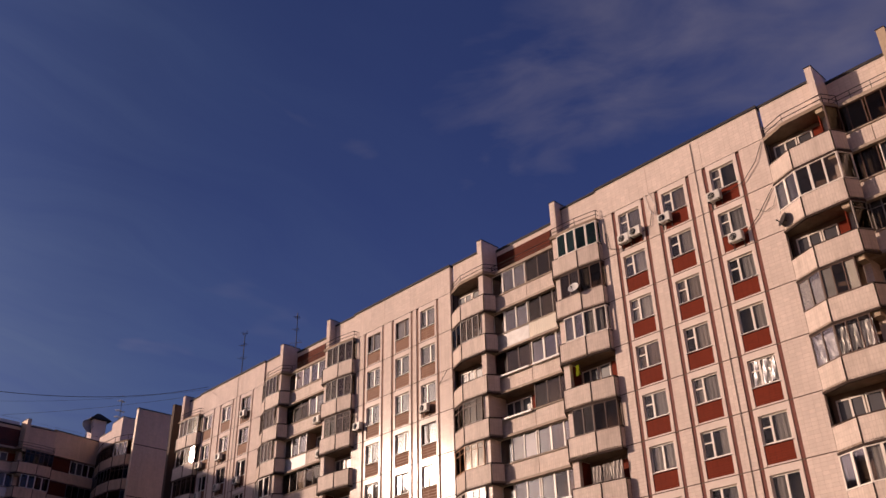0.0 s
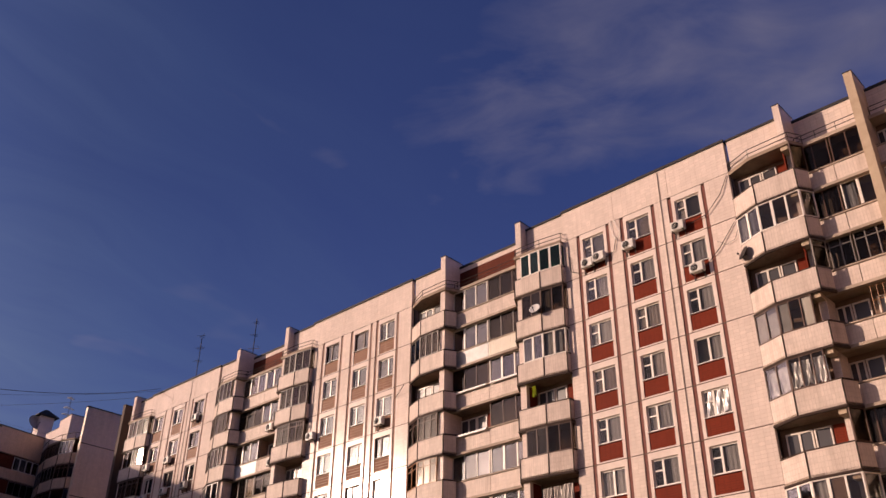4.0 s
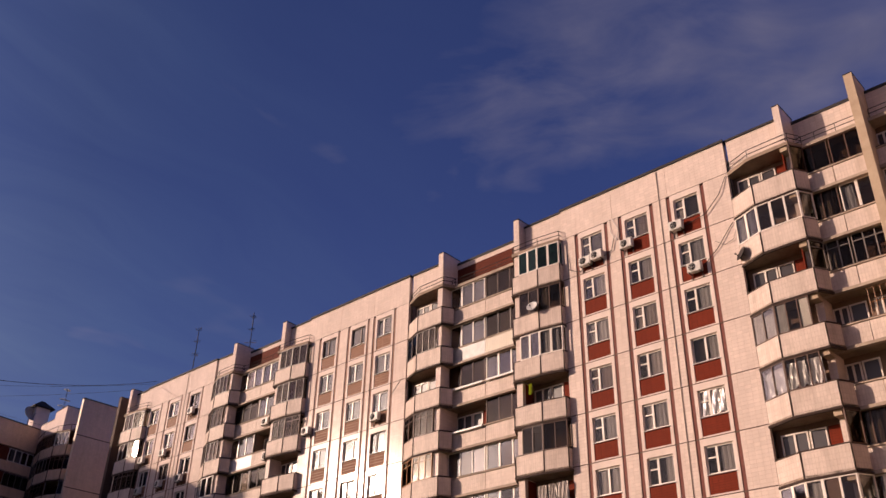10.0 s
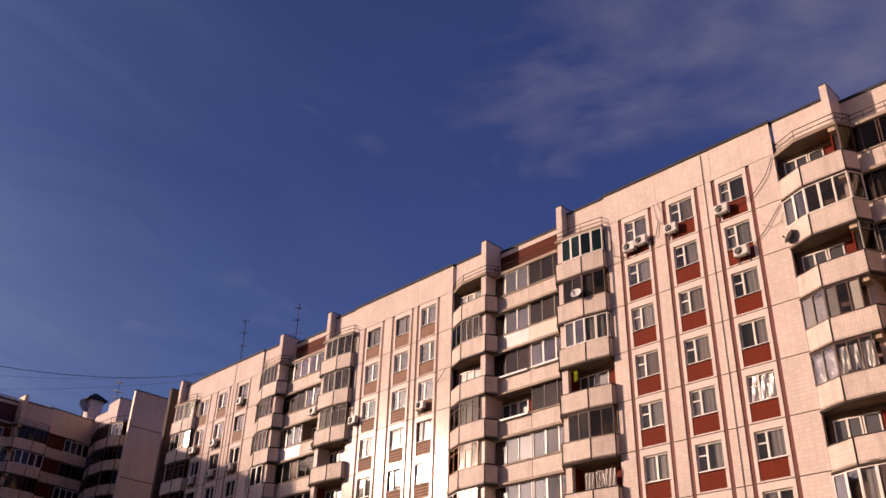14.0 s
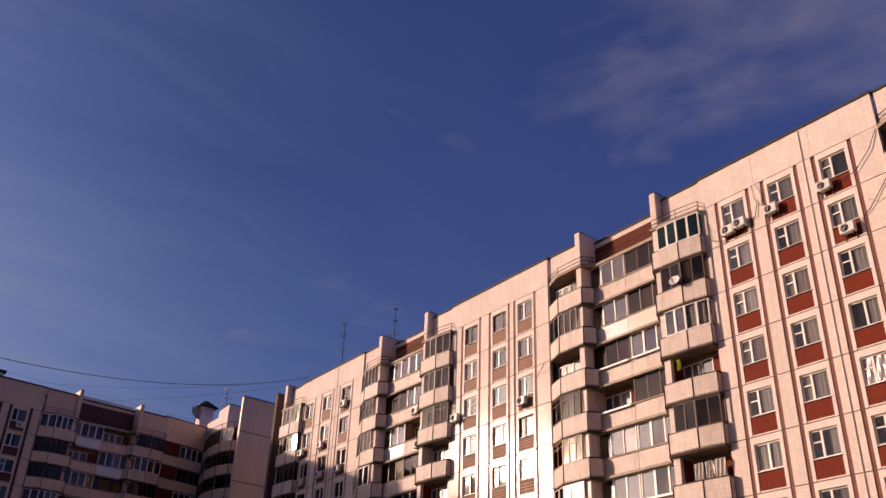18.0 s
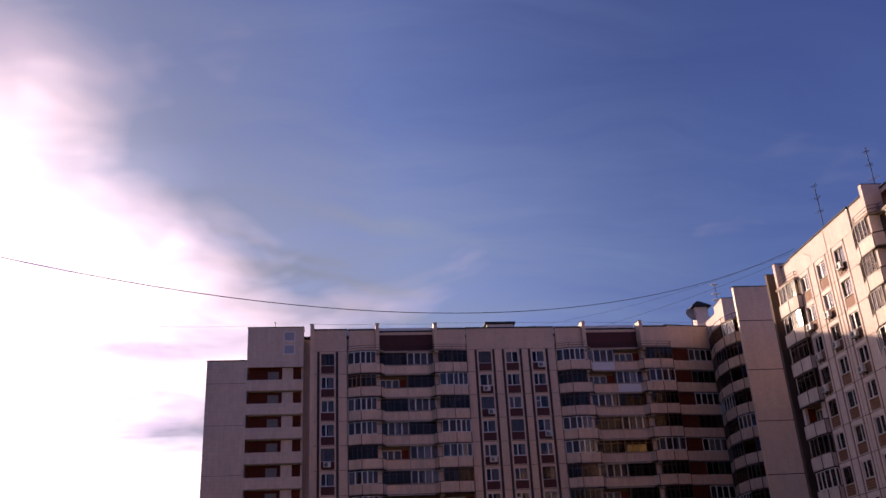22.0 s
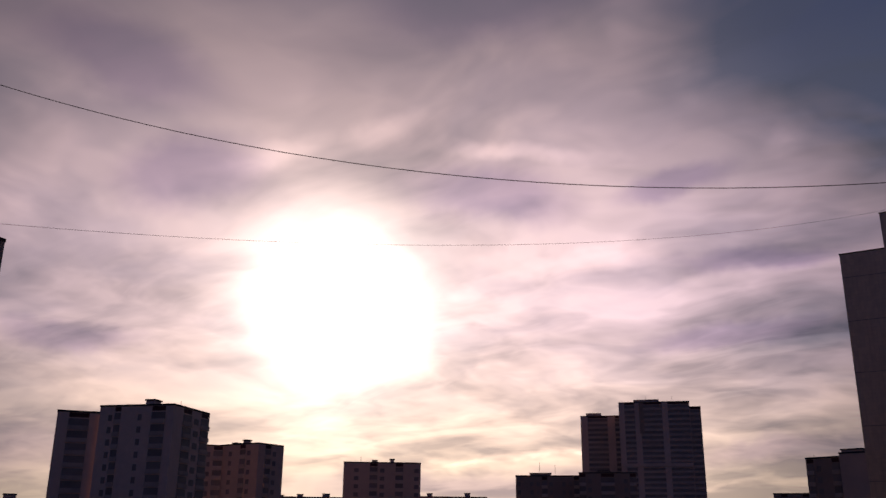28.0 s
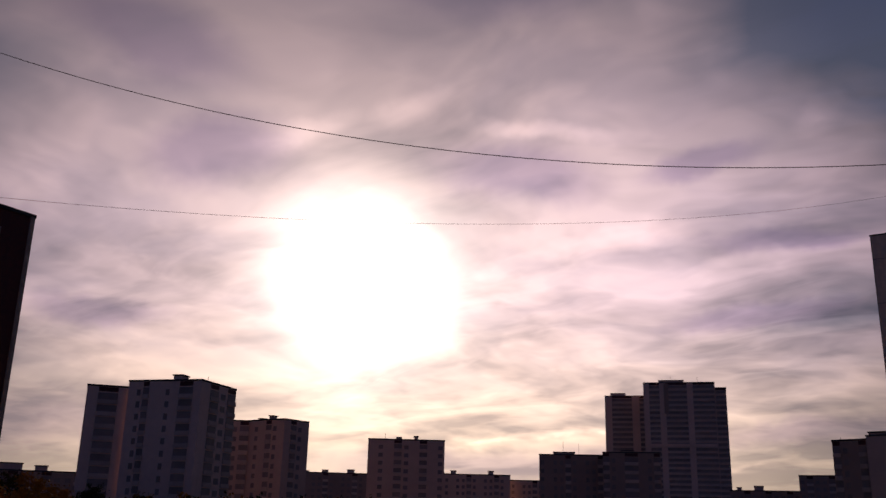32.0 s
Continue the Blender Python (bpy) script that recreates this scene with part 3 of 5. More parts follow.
def glazing_mesh(length, height, n, kind):
    """A row of n sashes, its face at y = 0, from x = 0 to length."""
    e, half = (0.06, 0.045) if kind in "wg" else (0.05, 0.028)
    xs = [0.0, e]
    for i in range(1, n):
        x = length * i / n
        w = half * (1.5 if kind in "wg" and i % 2 else 1.0)
        xs += [x - w, x + w]
    xs += [length - e, length]
    zs = [0.0, e, height - e, height]
    rows = [1]
    if kind in "bts":
        zs = [0.0, e, height * 0.74, height * 0.74 + 0.04, height - e, height]
        rows = [1, 3]
    holes = [(i, j) for i in range(1, len(xs) - 1, 2) for j in rows]
    return lattice("glazing_frame", FRAMES[kind], xs, zs, holes, -0.03, 0.05)


def glaze(parent, a, b, z0, z1, kind, gap=0.0):
    """Glazing between two points of the plan, as parts of the parent."""
    (xa, ya), (xb, yb) = a, b
    length = round(math.hypot(xb - xa, yb - ya), 2)
    height = round(z1 - z0, 2)
    n = max(1, round(length / (0.85 if length > 2.6 or kind == "d" else 0.66 if kind in "wg" else 0.6)))
    turn = math.degrees(math.atan2(yb - ya, xb - xa))
    m = at(xa, ya, z0, turn)
    fr = part("glazing_frame", cached(("fr", length, height, n, kind), lambda: glazing_mesh(length, height, n, kind)), parent, m)
    g = GLASS_GREEN if kind == "g" else GLASS_DIM if kind in "bmtds" else GLASS
    part("pane", cached(("pn", length, height, n, g.name), lambda: leaves("pane", g, [(length * i / n + 0.03, length * (i + 1) / n - 0.03) for i in range(n)], 0.006, 0.03, height - 0.03)), parent, m).visible_shadow = False
    if kind == "p":
        for i in range(n):
            mat = (AC_WHITE, ZINC, None, AC_WHITE, RIBBED)[(i + int(length * 10)) % 5]
            if mat:
                part("board", boxes("board", mat, (length * i / n + 0.05, length * (i + 1) / n - 0.05, 0.036, 0.056, 0.06, height - (0.3 if i % 2 else 0.06))), parent, m, "pale board behind a balcony sash")
    if kind == "k":
        for x0, x1, z0, z1 in ((0.05, 0.4, 0.05, height - 0.05), (1.0, length - 0.05, 0.05, height - 0.05), (0.41, 0.99, 0.05, 0.35), (0.41, 0.99, height - 0.4, height - 0.05)):
            part("board", cached(("kb", x0, x1, z0, z1), lambda: boxes("board", ZINC, (x0, x1, 0.036, 0.056, z0, z1))), parent, m, "pale grey board round a small pane")
    if kind in "fpk":
        return fr
    if random.random() < (0.35 if kind == "d" else 0.62):
        x0 = random.uniform(0.0, length * 0.4)
        x1 = x0 + random.uniform(0.3, 0.7) * length
        curtain(parent, m, round(x0, 1), round(min(x1, length - 0.05), 1), height)
    if n > 2 and random.random() < 0.35:
        i, mat = random.randrange(n), random.choice([SHEET, CHIPBOARD, RED_DARK, SHADED_BACK])
        x0 = round(length * i / n + 0.05, 2)
        part("board", boxes("board", mat, (x0, x0 + length / n - 0.1, 0.036, 0.06, 0.06, height - 0.06)), parent, m, "board behind a balcony sash")
    return fr


def curtain(parent, m, x0, x1, height, y=0.11):
    def make():
        k = max(4, int((x1 - x0) / 0.07))
        v, f = [], []
        for i in range(k + 1):
            x = x0 + (x1 - x0) * i / k
            d = y + 0.02 * math.sin(i * 1.9) + 0.012 * math.sin(i * 0.7)
            v += [(x, d, 0.04), (x, d, height - 0.04), (x, d + 0.006, 0.04), (x, d + 0.006, height - 0.04)]
        for i in range(k):
            a, b = 4 * i, 4 * i + 4
            f += [(a, b, b + 1, a + 1), (b + 2, a + 2, a + 3, b + 3), (a + 1, b + 1, b + 3, a + 3)]
        me = bpy.data.meshes.new("curtain")
        me.from_pydata(v, [], f)
        me.materials.append(CURTAIN)
        return me
    part("curtain", cached(("cu", x0, x1, height, y), make), parent, m)


# ---- windows of the flat bays ----
def window_mesh(kind, flip):
    """Frame of a two-light window 1.48 wide and 1.38 high: a narrow light with a small vent and a wide one."""
    w, h, e = 1.48, 1.38, 0.075
    x = w * (0.5 if kind == "two" else 0.62 if flip else 0.38)
    xs = [0, e, x - 0.055, x + 0.055, w - e, w]
    zs, holes = [0, e, h - e, h], [(1, 1), (3, 1)]
    if kind == "vent":
        zs = [0, e, h * 0.56, h * 0.56 + 0.07, h - e, h]
        small, large = (3, 1) if flip else (1, 3)
        holes = [(small, 1), (small, 3), (large, 1), (large, 2), (large, 3)]
    if kind == "open":
        holes = [(1, 1), (3, 1)]
    return lattice("window", WOOD if kind == "brown" else PVC, xs, zs, holes, 0.0, 0.07)


def flat_window(parent, u, z, kind, flip, hung):
    m = at(u - 0.74, 0.12, z)
    win = part("window", cached(("win", kind, flip), lambda: window_mesh(kind, flip)), parent, m)
    mid = 1.48 * (0.5 if kind == "two" else 0.62 if flip else 0.38)
    part("pane", cached(("winpane", mid), lambda: leaves("pane", GLASS, [(0.04, mid), (mid, 1.44)], 0.034, 0.04, 1.34, 0.012)), win).visible_shadow = False
    part("sill", cached("winsill", lambda: boxes("sill", SHEET, (-0.04, 1.52, -0.17, 0.0, -0.04, -0.012))), win)
    if hung:
        x0, x1 = {1: (0.75, 1.42), 2: (0.06, 0.6), 3: (0.06, 1.42), 4: (0.95, 1.42)}[hung]
        curtain(win, None, x0, x1, 1.36, 0.10)
    return win


def flat_bay(parent, u0, u1, columns, floors, storey, roof_z, look_set, first=0):
    """A flat tiled stretch of facade with window columns between upright strips."""
    tile, trim, spandrel, strip = look_set
    half, sw = 1.04, 0.29 if strip is STRIP_DARK else 0.23
    top = floors[-1] + storey
    edges = [u0]
    for c in columns:
        edges += [c - half, c + half]
    edges.append(u1)
    piers = [(edges[i], edges[i + 1]) for i in range(0, len(edges), 2)]
    h = storey - 0.028
    for i, (a, b) in enumerate(piers):
        lo, hi = round(a + (sw / 2 if i else 0), 2), round(b - (sw / 2 if i < len(piers) - 1 else 0), 2)
        me = boxes("wall_panel", tile, (lo + 0.008, hi - 0.008, 0.0, 0.25, 0.028, h))
        for z in floors[first:]:
            part("wall_panel", me, parent, at(0, 0, z))
    for c in columns:
        for e in (c - half, c + half):
            part("joint_strip", boxes("joint_strip", strip, (e - sw / 2, e + sw / 2, 0.05, 0.2, floors[0], top - 0.1)), parent)
        a, b = c - half + sw / 2, c + half - sw / 2
        x0, x1 = c - 0.74, c + 0.74
        surround = boxes("window_surround", trim, (a, b, 0.01, 0.25, 2.42, h), (a, x0, 0.01, 0.25, 0.028, 2.42), (x1, b, 0.01, 0.25, 0.028, 2.42), (x0, x1, 0.03, 0.25, 0.028, 0.1))
        below = boxes("spandrel_panel", spandrel, (x0 + 0.004, x1 - 0.004, 0.045, 0.24, 0.104, 1.0))
        for z in floors[first:]:
            part("window_surround", surround, parent, at(0, 0, z))
            part("spandrel_panel", below, parent, at(0, 0, z))
            kind = random.choice(["plain", "two", "plain", "vent", "brown", "plain"] if strip is STRIP_DARK else ["vent", "vent", "vent", "vent", "vent", "two"] if strip is STRIP else ["plain", "two", "plain", "vent", "brown"])
            flat_window(parent, c, z + 1.04, kind, random.random() < (0.0 if strip is STRIP else 0.25), random.choice([1, 1, 2, 3, 3, 3, 4]))
    n = max(1, round((u1 - u0) / 3.6))
    for i in range(n):
        a, b = u0 + (u1 - u0) * i / n, u0 + (u1 - u0) * (i + 1) / n
        part("attic_panel", boxes("attic_panel", tile, (a + 0.008, b - 0.008, 0.0, 0.3, top + 0.008, roof_z)), parent)
    part("coping", boxes("coping", BITUMEN, (u0 - 0.04, u1 + 0.04, -0.07, 0.4, roof_z, roof_z + 0.15)), parent)
    part("roof_felt_edge", boxes("roof_felt_edge", BITUMEN, (u0, u1, 0.3, 0.6, roof_z + 0.15, roof_z + 0.24)), parent)
    for z in floors[1:] + [top]:
        part("panel_joint", boxes("panel_joint", JOINT, (u0 + 0.01, u1 - 0.01, 0.02, 0.2, -0.03, 0.03)) if z == top else cached(("pj", u0, u1), lambda: boxes("panel_joint", JOINT, (u0 + 0.01, u1 - 0.01, 0.02, 0.2, -0.03, 0.03))), parent, at(0, 0, z))
    # no rooms are built: one dark sheet gives the windows their shaded depth
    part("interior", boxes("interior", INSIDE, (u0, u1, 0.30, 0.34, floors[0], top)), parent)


# ---- bulging balconies ----
def bulge_plan(u, side, w):
    """Outline of the parapet, from the flat wall to the fin. side: +1 with the fin at the greater u, -1 at the smaller."""
    ends = [(u - side * w, 0.0), (u - side * w * 0.58, -0.56)] if side > 0 else [(u + w, 0.0), (u + w, -0.36), (u + w * 0.52, -0.57)]
    return ends + [(u + side * 0.30, -0.60), (u + side * 0.72, 0.12)]


def bulge_slab(side, w):
    p = bulge_plan(0, side, w)
    plan = p + [(p[-1][0], 0.55), (p[0][0], 0.55)]
    return prism("balcony", SLAB, (plan if side > 0 else plan[::-1], -0.20, 0.0))


def parapet_panel(a, b, height, mat, low=-0.16):
    length = math.hypot(b[0] - a[0], b[1] - a[1])
    return boxes("parapet_panel", mat, (0.012, length - 0.012, 0.0, 0.09, low, height))


def bulge(parent, u, side, w, floors, storey, roof_z, codes, tile, parapet, first=0, wrap="", corner=None):
    """The balconies of one stack beside a fin, its back wall, and the attic above."""
    p = bulge_plan(0, side, w)
    slab = cached(("slab", side, w), lambda: bulge_slab(side, w))
    run = p if side > 0 else p[::-1]
    for k, z in enumerate(floors):
        if k < first:
            continue
        code = codes[min(len(floors) - 1 - k, len(codes) - 1)]
        bal = part("balcony", slab, parent, at(u, 0, z))
        for i, (a, b) in enumerate(zip(run, run[1:])):
            turn = math.degrees(math.atan2(b[1] - a[1], b[0] - a[0]))
            part("parapet_panel", cached(("pp", side, w, i, parapet.name), lambda: parapet_panel(a, b, 1.05, parapet)), bal, at(a[0], a[1], 0, turn))
            last = i == (2 if side > 0 else 0)
            if code != "o" and (not last or code in wrap):
                if i == 1 and code not in wrap:
                    a, b = (a, (-0.22, -0.595)) if side > 0 else ((0.22, -0.595), b)
                glaze(bal, a, b, 1.05, storey - 0.22, code)
            elif last and corner and k in corner:
                glaze(bal, a, b, 1.05, storey - 0.22, corner[k])
        part("parapet_rail", cached(("rail", side, w), lambda: rods("parapet_rail", RUST_LINE, 0.055, [(x, y + 0.04, 1.07) for x, y in run])), bal)
        part("drip_edge", cached(("drip", side, w), lambda: rods("drip_edge", RUST_LINE, 0.075, [(x, y - 0.01, -0.17) for x, y in run])), bal)
        for x, y in run[1:-1]:
            part("corner_strip", cached("cstrip", lambda: rods("corner_strip", RUST_LINE, 0.038, [(0, 0, -0.15), (0, 0, 1.04)], sides=5)), bal, at(x, y - 0.005, 0))
        x0, x1 = sorted((p[0][0] + side * 0.1, -side * 0.2))
        if code in "obm":
            open_back(bal, x0, x1, 0.51, storey)
        if code == "o" and random.random() < 0.6:
            part("red_partition", cached(("rp", side), lambda: boxes("partition", RED, (-side * 0.2 - 0.03, -side * 0.2 + 0.03, -0.2, 0.5, 0.0, storey - 0.25))), bal)
    lo, hi = sorted((u - side * w, u - side * 0.13))
    top = floors[-1] + storey
    part("balcony_back_wall", boxes("balcony_back_wall", SHADED_BACK, (lo, hi, 0.55, 0.75, floors[0], top)), parent)
    part("attic_panel", boxes("attic_panel", tile, (lo + 0.15, hi, 0.10, 0.4, top - 0.05, roof_z - 0.02)), parent)
    part("coping", boxes("coping", BITUMEN, (lo + 0.1, hi, 0.03, 0.5, roof_z - 0.02, roof_z + 0.10)), parent)
    canopy = part("canopy", slab, parent, at(u, 0, top - 0.02), "thin dark concrete canopy")
    part("canopy_rail", cached(("crail", side, w), lambda: rods("canopy_rail", IRON, 0.022, [(x, y + 0.1, 0.55) for x, y in run], [(x, y + 0.1, 0.27) for x, y in run], *[[(x, y + 0.1, 0), (x, y + 0.1, 0.56)] for x, y in run])), canopy)


def open_back(parent, x0, x1, y, storey):
    """Window and door in the back wall of an open balcony."""
    w = round(x1 - x0, 2)
    h = round(storey - 0.5, 2)
    a, b = w * 0.05, w * 0.47
    c, d = b + 0.06, min(b + 0.85, w - 0.05)
    m = at(x0, y, 0)
    e = 0.07
    mid = (a + b) / 2
    win = part("balcony_window", cached(("bw", w, h), lambda: lattice("balcony_window", PVC, [a, a + e, mid - 0.05, mid + 0.05, b - e, b], [0.85, 0.85 + e, h - e, h], [(1, 1), (3, 1)], -0.05, 0.03)), parent, m)
    part("pane", cached(("bwp", w, h), lambda: boxes("pane", FAR_BAND, (a + 0.04, b - 0.04, 0.0, 0.02, 0.9, h - 0.04))), parent, m)
    if w - d > 0.3:
        part("red_panel", cached(("rpan", w, h), lambda: boxes("red_panel", RED, (d + 0.08, w - 0.03, -0.03, 0.02, 0.05, h))), parent, m)
    part("balcony_door", cached(("bd", w, h), lambda: lattice("balcony_door", PVC, [c, c + e, d - e, d], [0.05, 0.85, 0.85 + e, h - e, h], [(1, 2)], -0.05, 0.03)), parent, m)
    part("pane", cached(("bdp", w, h), lambda: boxes("pane", FAR_BAND, (c + 0.04, d - 0.04, 0.0, 0.02, 0.9, h - 0.04))), parent, m)


# ---- straight loggias between two fins ----
def loggia(parent, u0, u1, floors, storey, roof_z, left, right, tile, parapet, attic, first=0, y0=0.32, sheets=None, sills=()):
    w = round(u1 - u0, 2)
    half = w / 2
    slab = cached(("ls", w), lambda: boxes("loggia", SLAB, (0, w, 0.0, 0.85, -0.18, 0.0)))
    ledge = cached(("le", w), lambda: boxes("ledge", CONCRETE, (0.05, w - 0.05, -0.22, 0.02, -0.22, -0.07)))
    cap = cached(("lc", w), lambda: boxes("parapet_cap", CONCRETE, (0.05, w - 0.05, -0.07, 0.1, 0.98, 1.05)))
    panel = cached(("lp", round(half, 2), parapet.name), lambda: boxes("parapet_panel", parapet, (0.02, half - 0.02, 0.0, 0.09, -0.04, 0.97)))
    wall = cached(("lw", storey), lambda: boxes("partition", SHADED_BACK, (-0.05, 0.05, 0.12, 0.85, 0.0, storey - 0.2)))
    for k, z in enumerate(floors):
        if k < first:
            continue
        lg = part("loggia", slab, parent, at(u0, y0, z))
        part("ledge", ledge, lg)
        part("parapet_cap", cap, lg)
        if w > 5:
            part("partition", wall, lg, at(half, 0, 0))
        for i, codes in enumerate((left, right)):
            c = codes[min(len(floors) - 1 - k, len(codes) - 1)]
            if (k, i) in sills:
                part("white_sill", cached(("sill", round(half, 2)), lambda: boxes("white_sill", SHEET, (0.2, half - 0.15, -0.20, -0.10, 0.92, 1.03))), lg, at(half * i, 0, 0), "white board along the parapet")
            part("drip_edge", cached(("sg", round(half, 2)), lambda: boxes("drip_edge", RUST_LINE, (0.05, half - 0.05, -0.03, 0.05, -0.068, -0.01))), lg, at(half * i, 0, 0))
            part("parapet_rail", cached(("sr", round(half, 2)), lambda: boxes("parapet_rail", RUST_LINE, (0.05, half - 0.05, -0.08, 0.05, 1.052, 1.075))), lg, at(half * i, 0, 0))
            clad = (sheets or {}).get((k, i))
            if clad:
                ribs = [(0.02 + (half - 0.04) * j / 18, 0.02 + (half - 0.04) * (j + 0.86) / 18, -0.03, 0.09, -0.04, 1.0) for j in range(18)]
                part("sheet_cladding", boxes("sheet_cladding", clad, (0.02, half - 0.02, -0.015, 0.09, -0.04, 1.0), *(ribs if clad is RIBBED else [])), lg, at(half * i, 0, 0), "pale sheet cladding of the parapet")
            else:
                part("parapet_panel", panel, lg, at(half * i, 0, 0))
            if c == "o":
                open_back(lg, half * i + 0.1, half * (i + 1) - 0.1, 0.80, storey)
            else:
                glaze(lg, (half * i + (0.05 if i else 0.24), 0.03), (half * (i + 1) - (0.24 if i else 0.05), 0.03), 1.05, storey - 0.20, c)
    top = floors[-1] + storey
    part("loggia_back_wall", boxes("loggia_back_wall", SHADED_BACK, (u0, u1, y0 + 0.85, y0 + 1.05, floors[0], top)), parent)
    part("attic_panel", boxes("attic_panel", attic, (u0 + 0.1, u1 - 0.1, 1.0, 1.3, top - 0.1, roof_z - 0.35)), parent)
    part("attic_band", boxes("attic_band", tile, (u0 + 0.1, u1 - 0.1, 0.99, 1.31, roof_z - 0.35, roof_z - 0.02)), parent)
    part("canopy", boxes("canopy", CONCRETE, (u0, u1, y0 - 0.1, 1.0, top - 0.2, top)), parent, None, "concrete canopy slab")
    part("coping", boxes("coping", BITUMEN, (u0, u1, 0.95, 1.5, roof_z - 0.02, roof_z + 0.16)), parent)
    ends = [(u0 + 0.3, y0 + 0.02), (u1 - 0.3, y0 + 0.02)]
    part("canopy_rail", rods("canopy_rail", IRON, 0.02, *[[(*p, top + h) for p in ends] for h in (0.3, 0.56)], *[[(u0 + 0.3 + (u1 - u0 - 0.6) * i / 3, y0 + 0.02, top), (u0 + 0.3 + (u1 - u0 - 0.6) * i / 3, y0 + 0.02, top + 0.56)] for i in range(4)]), parent)


def fin(parent, u, roof_z, mat, up=0.45, out=0.47, back=1.25, w=0.42, front=None, floors=(), storey=2.8):
    """A cross wall that rises over the roof. Where front is given it stands back by that much behind the balconies, with a corbel under each slab."""
    foot = floors[-1] + storey - 0.1 if floors else 0.0
    part("fin_wall", boxes("fin_wall", mat, (u - w / 2, u + w / 2, -out, back, foot, roof_z + up)), parent)
    if floors:
        part("cross_wall", boxes("cross_wall", mat, (u - w / 2, u + w / 2, front, back, 0.0, foot)), parent)
        corbel = cached(("corbel", w, storey), lambda: prism("corbel", CONCRETE_WARM, ([(-w / 2, -0.5), (w / 2, -0.5), (w / 2, 0.3), (-w / 2, 0.3)], storey - 0.46, storey - 0.2)))
        for z in floors:
            part("corbel", corbel, parent, at(u, 0, z))
    part("fin_cap", boxes("fin_cap", BITUMEN, (u - w / 2 - 0.02, u + w / 2 + 0.02, -out - 0.02, back, roof_z + up, roof_z + up + 0.05)), parent)


# ---- the long sunlit block ----
def building(label, m, group="blocks round the courtyard"):
    ob = new("apartment_building")
    ob.matrix_basis = m
    return tagged(ob, label, "building", group)


LONG = building("long cream-tiled prefab apartment block with red panels, lit by low sun", at(39.0, 0.0, 0.0, -90.0))
H1 = 2.8
F1 = [1.4 + H1 * k for k in range(12)]
ROOF1 = 37.0
CREAM_RED = (TILE, TRIM, RED, STRIP)
CREAM_TAN = (TILE, TRIM, TAN, STRIP_FADED)

flat_bay(LONG, -74.0, -63.2, [-72.2, -69.0, -65.8], F1, H1, ROOF1, CREAM_TAN)
flat_bay(LONG, -50.7, -40.0, [-48.3, -45.1, -42.4], F1, H1, ROOF1, CREAM_TAN)
flat_bay(LONG, -27.0, -16.1, [-24.9, -21.85, -18.7], F1, H1, ROOF1, CREAM_RED)
flat_bay(LONG, -2.2, 8.6, [0.3, 3.4, 6.5], F1, H1, ROOF1, CREAM_RED)
for u, side, w, codes in ((-76.4, -1, 3.1, "mmbbomwbo"), (-60.0, 1, 3.2, "mbmwbbmo"), (-53.5, -1, 3.1, "mmboowbo"), (-36.6, 1, 3.3, "omobtwbo"),
                          (-30.1, -1, 3.1, "gdwodobw"), (-12.8, 1, 3.3, "owopfowb"), (-5.3, -1, 3.1, "owbwobw")):
    bulge(LONG, u, side, w, F1, H1, ROOF1, codes, TILE, PARAPET, wrap="w" if u == -12.8 else "", corner={11: "d", 9: "s", 6: "d"} if u == -12.8 else None)
loggia(LONG, -60.0, -53.5, F1, H1, ROOF1, "wbwmbww", "wwobwbm", TILE, PARAPET, ATTIC_RED, sheets={(9, 0): SHEET})
loggia(LONG, -36.6, -30.1, F1, H1, ROOF1, "wwdokwmw", "dmwdwwbw", TILE, PARAPET, ATTIC_RED, sheets={(10, 0): ZINC, (10, 1): RIBBED}, sills={(9, 0), (9, 1), (8, 0), (6, 1)})
loggia(LONG, -12.8, -9.0, F1, H1, ROOF1, "ddsoodw", "dwsoodw", TILE, PARAPET, TILE)
loggia(LONG, -9.0, -5.3, F1, H1, ROOF1, "owbwob", "bwobwo", TILE, PARAPET, TILE)
grille = [[(-10.7, y, F1[8] + 1.05), (-10.7, y, F1[8] + 2.55)] for y in (0.36,)] + [[(-10.7 + 0.28 * i, 0.36, F1[8] + 1.05), (-10.7 + 0.28 * i, 0.36, F1[8] + 2.55)] for i in range(1, 6)]
part("balcony_grille", rods("balcony_grille", ORANGE, 0.016, *grille, [(-10.75, 0.36, F1[8] + 2.5), (-9.2, 0.36, F1[8] + 2.5)], [(-10.75, 0.36, F1[8] + 1.8), (-9.2, 0.36, F1[8] + 1.8)]), LONG, None, "yellowish metal grille in an open loggia")
for u in (-76.4, -60.0, -53.5, -36.6, -30.1, -5.3):
    fin(LONG, u, ROOF1, TILE)
fin(LONG, -12.8, ROOF1, TILE, front=0.05, floors=F1, w=0.36)
fin(LONG, -9.0, ROOF1, CONCRETE_WARM, out=0.5, w=0.42)
# brown end fin, darkened in colour for the shadow in the gap
fin(LONG, -78.3, ROOF1, FAR_DARK, up=0.1, out=0.5)
part("roof_slab", boxes("roof_slab", BITUMEN, (-78.4, 8.6, 1.5, 13.0, 36.4, 36.8)), LONG, None, "black felt roof")
part("rear_wall", boxes("rear_wall", TILE_GREY, (-78.4, 8.6, 1.55, 13.0, 0.0, 36.4)), LONG)
# brown link wall; the recess shadow is put into its dark colour
part("link_wall", boxes("link_wall", FAR_DARK, (-78.2, -76.5, 0.9, 1.5, 0.0, 36.9)), LONG)
part("plinth", boxes("plinth", CONCRETE, (-78.2, 8.6, 0.2, 1.5, 0.0, 1.4)), LONG)

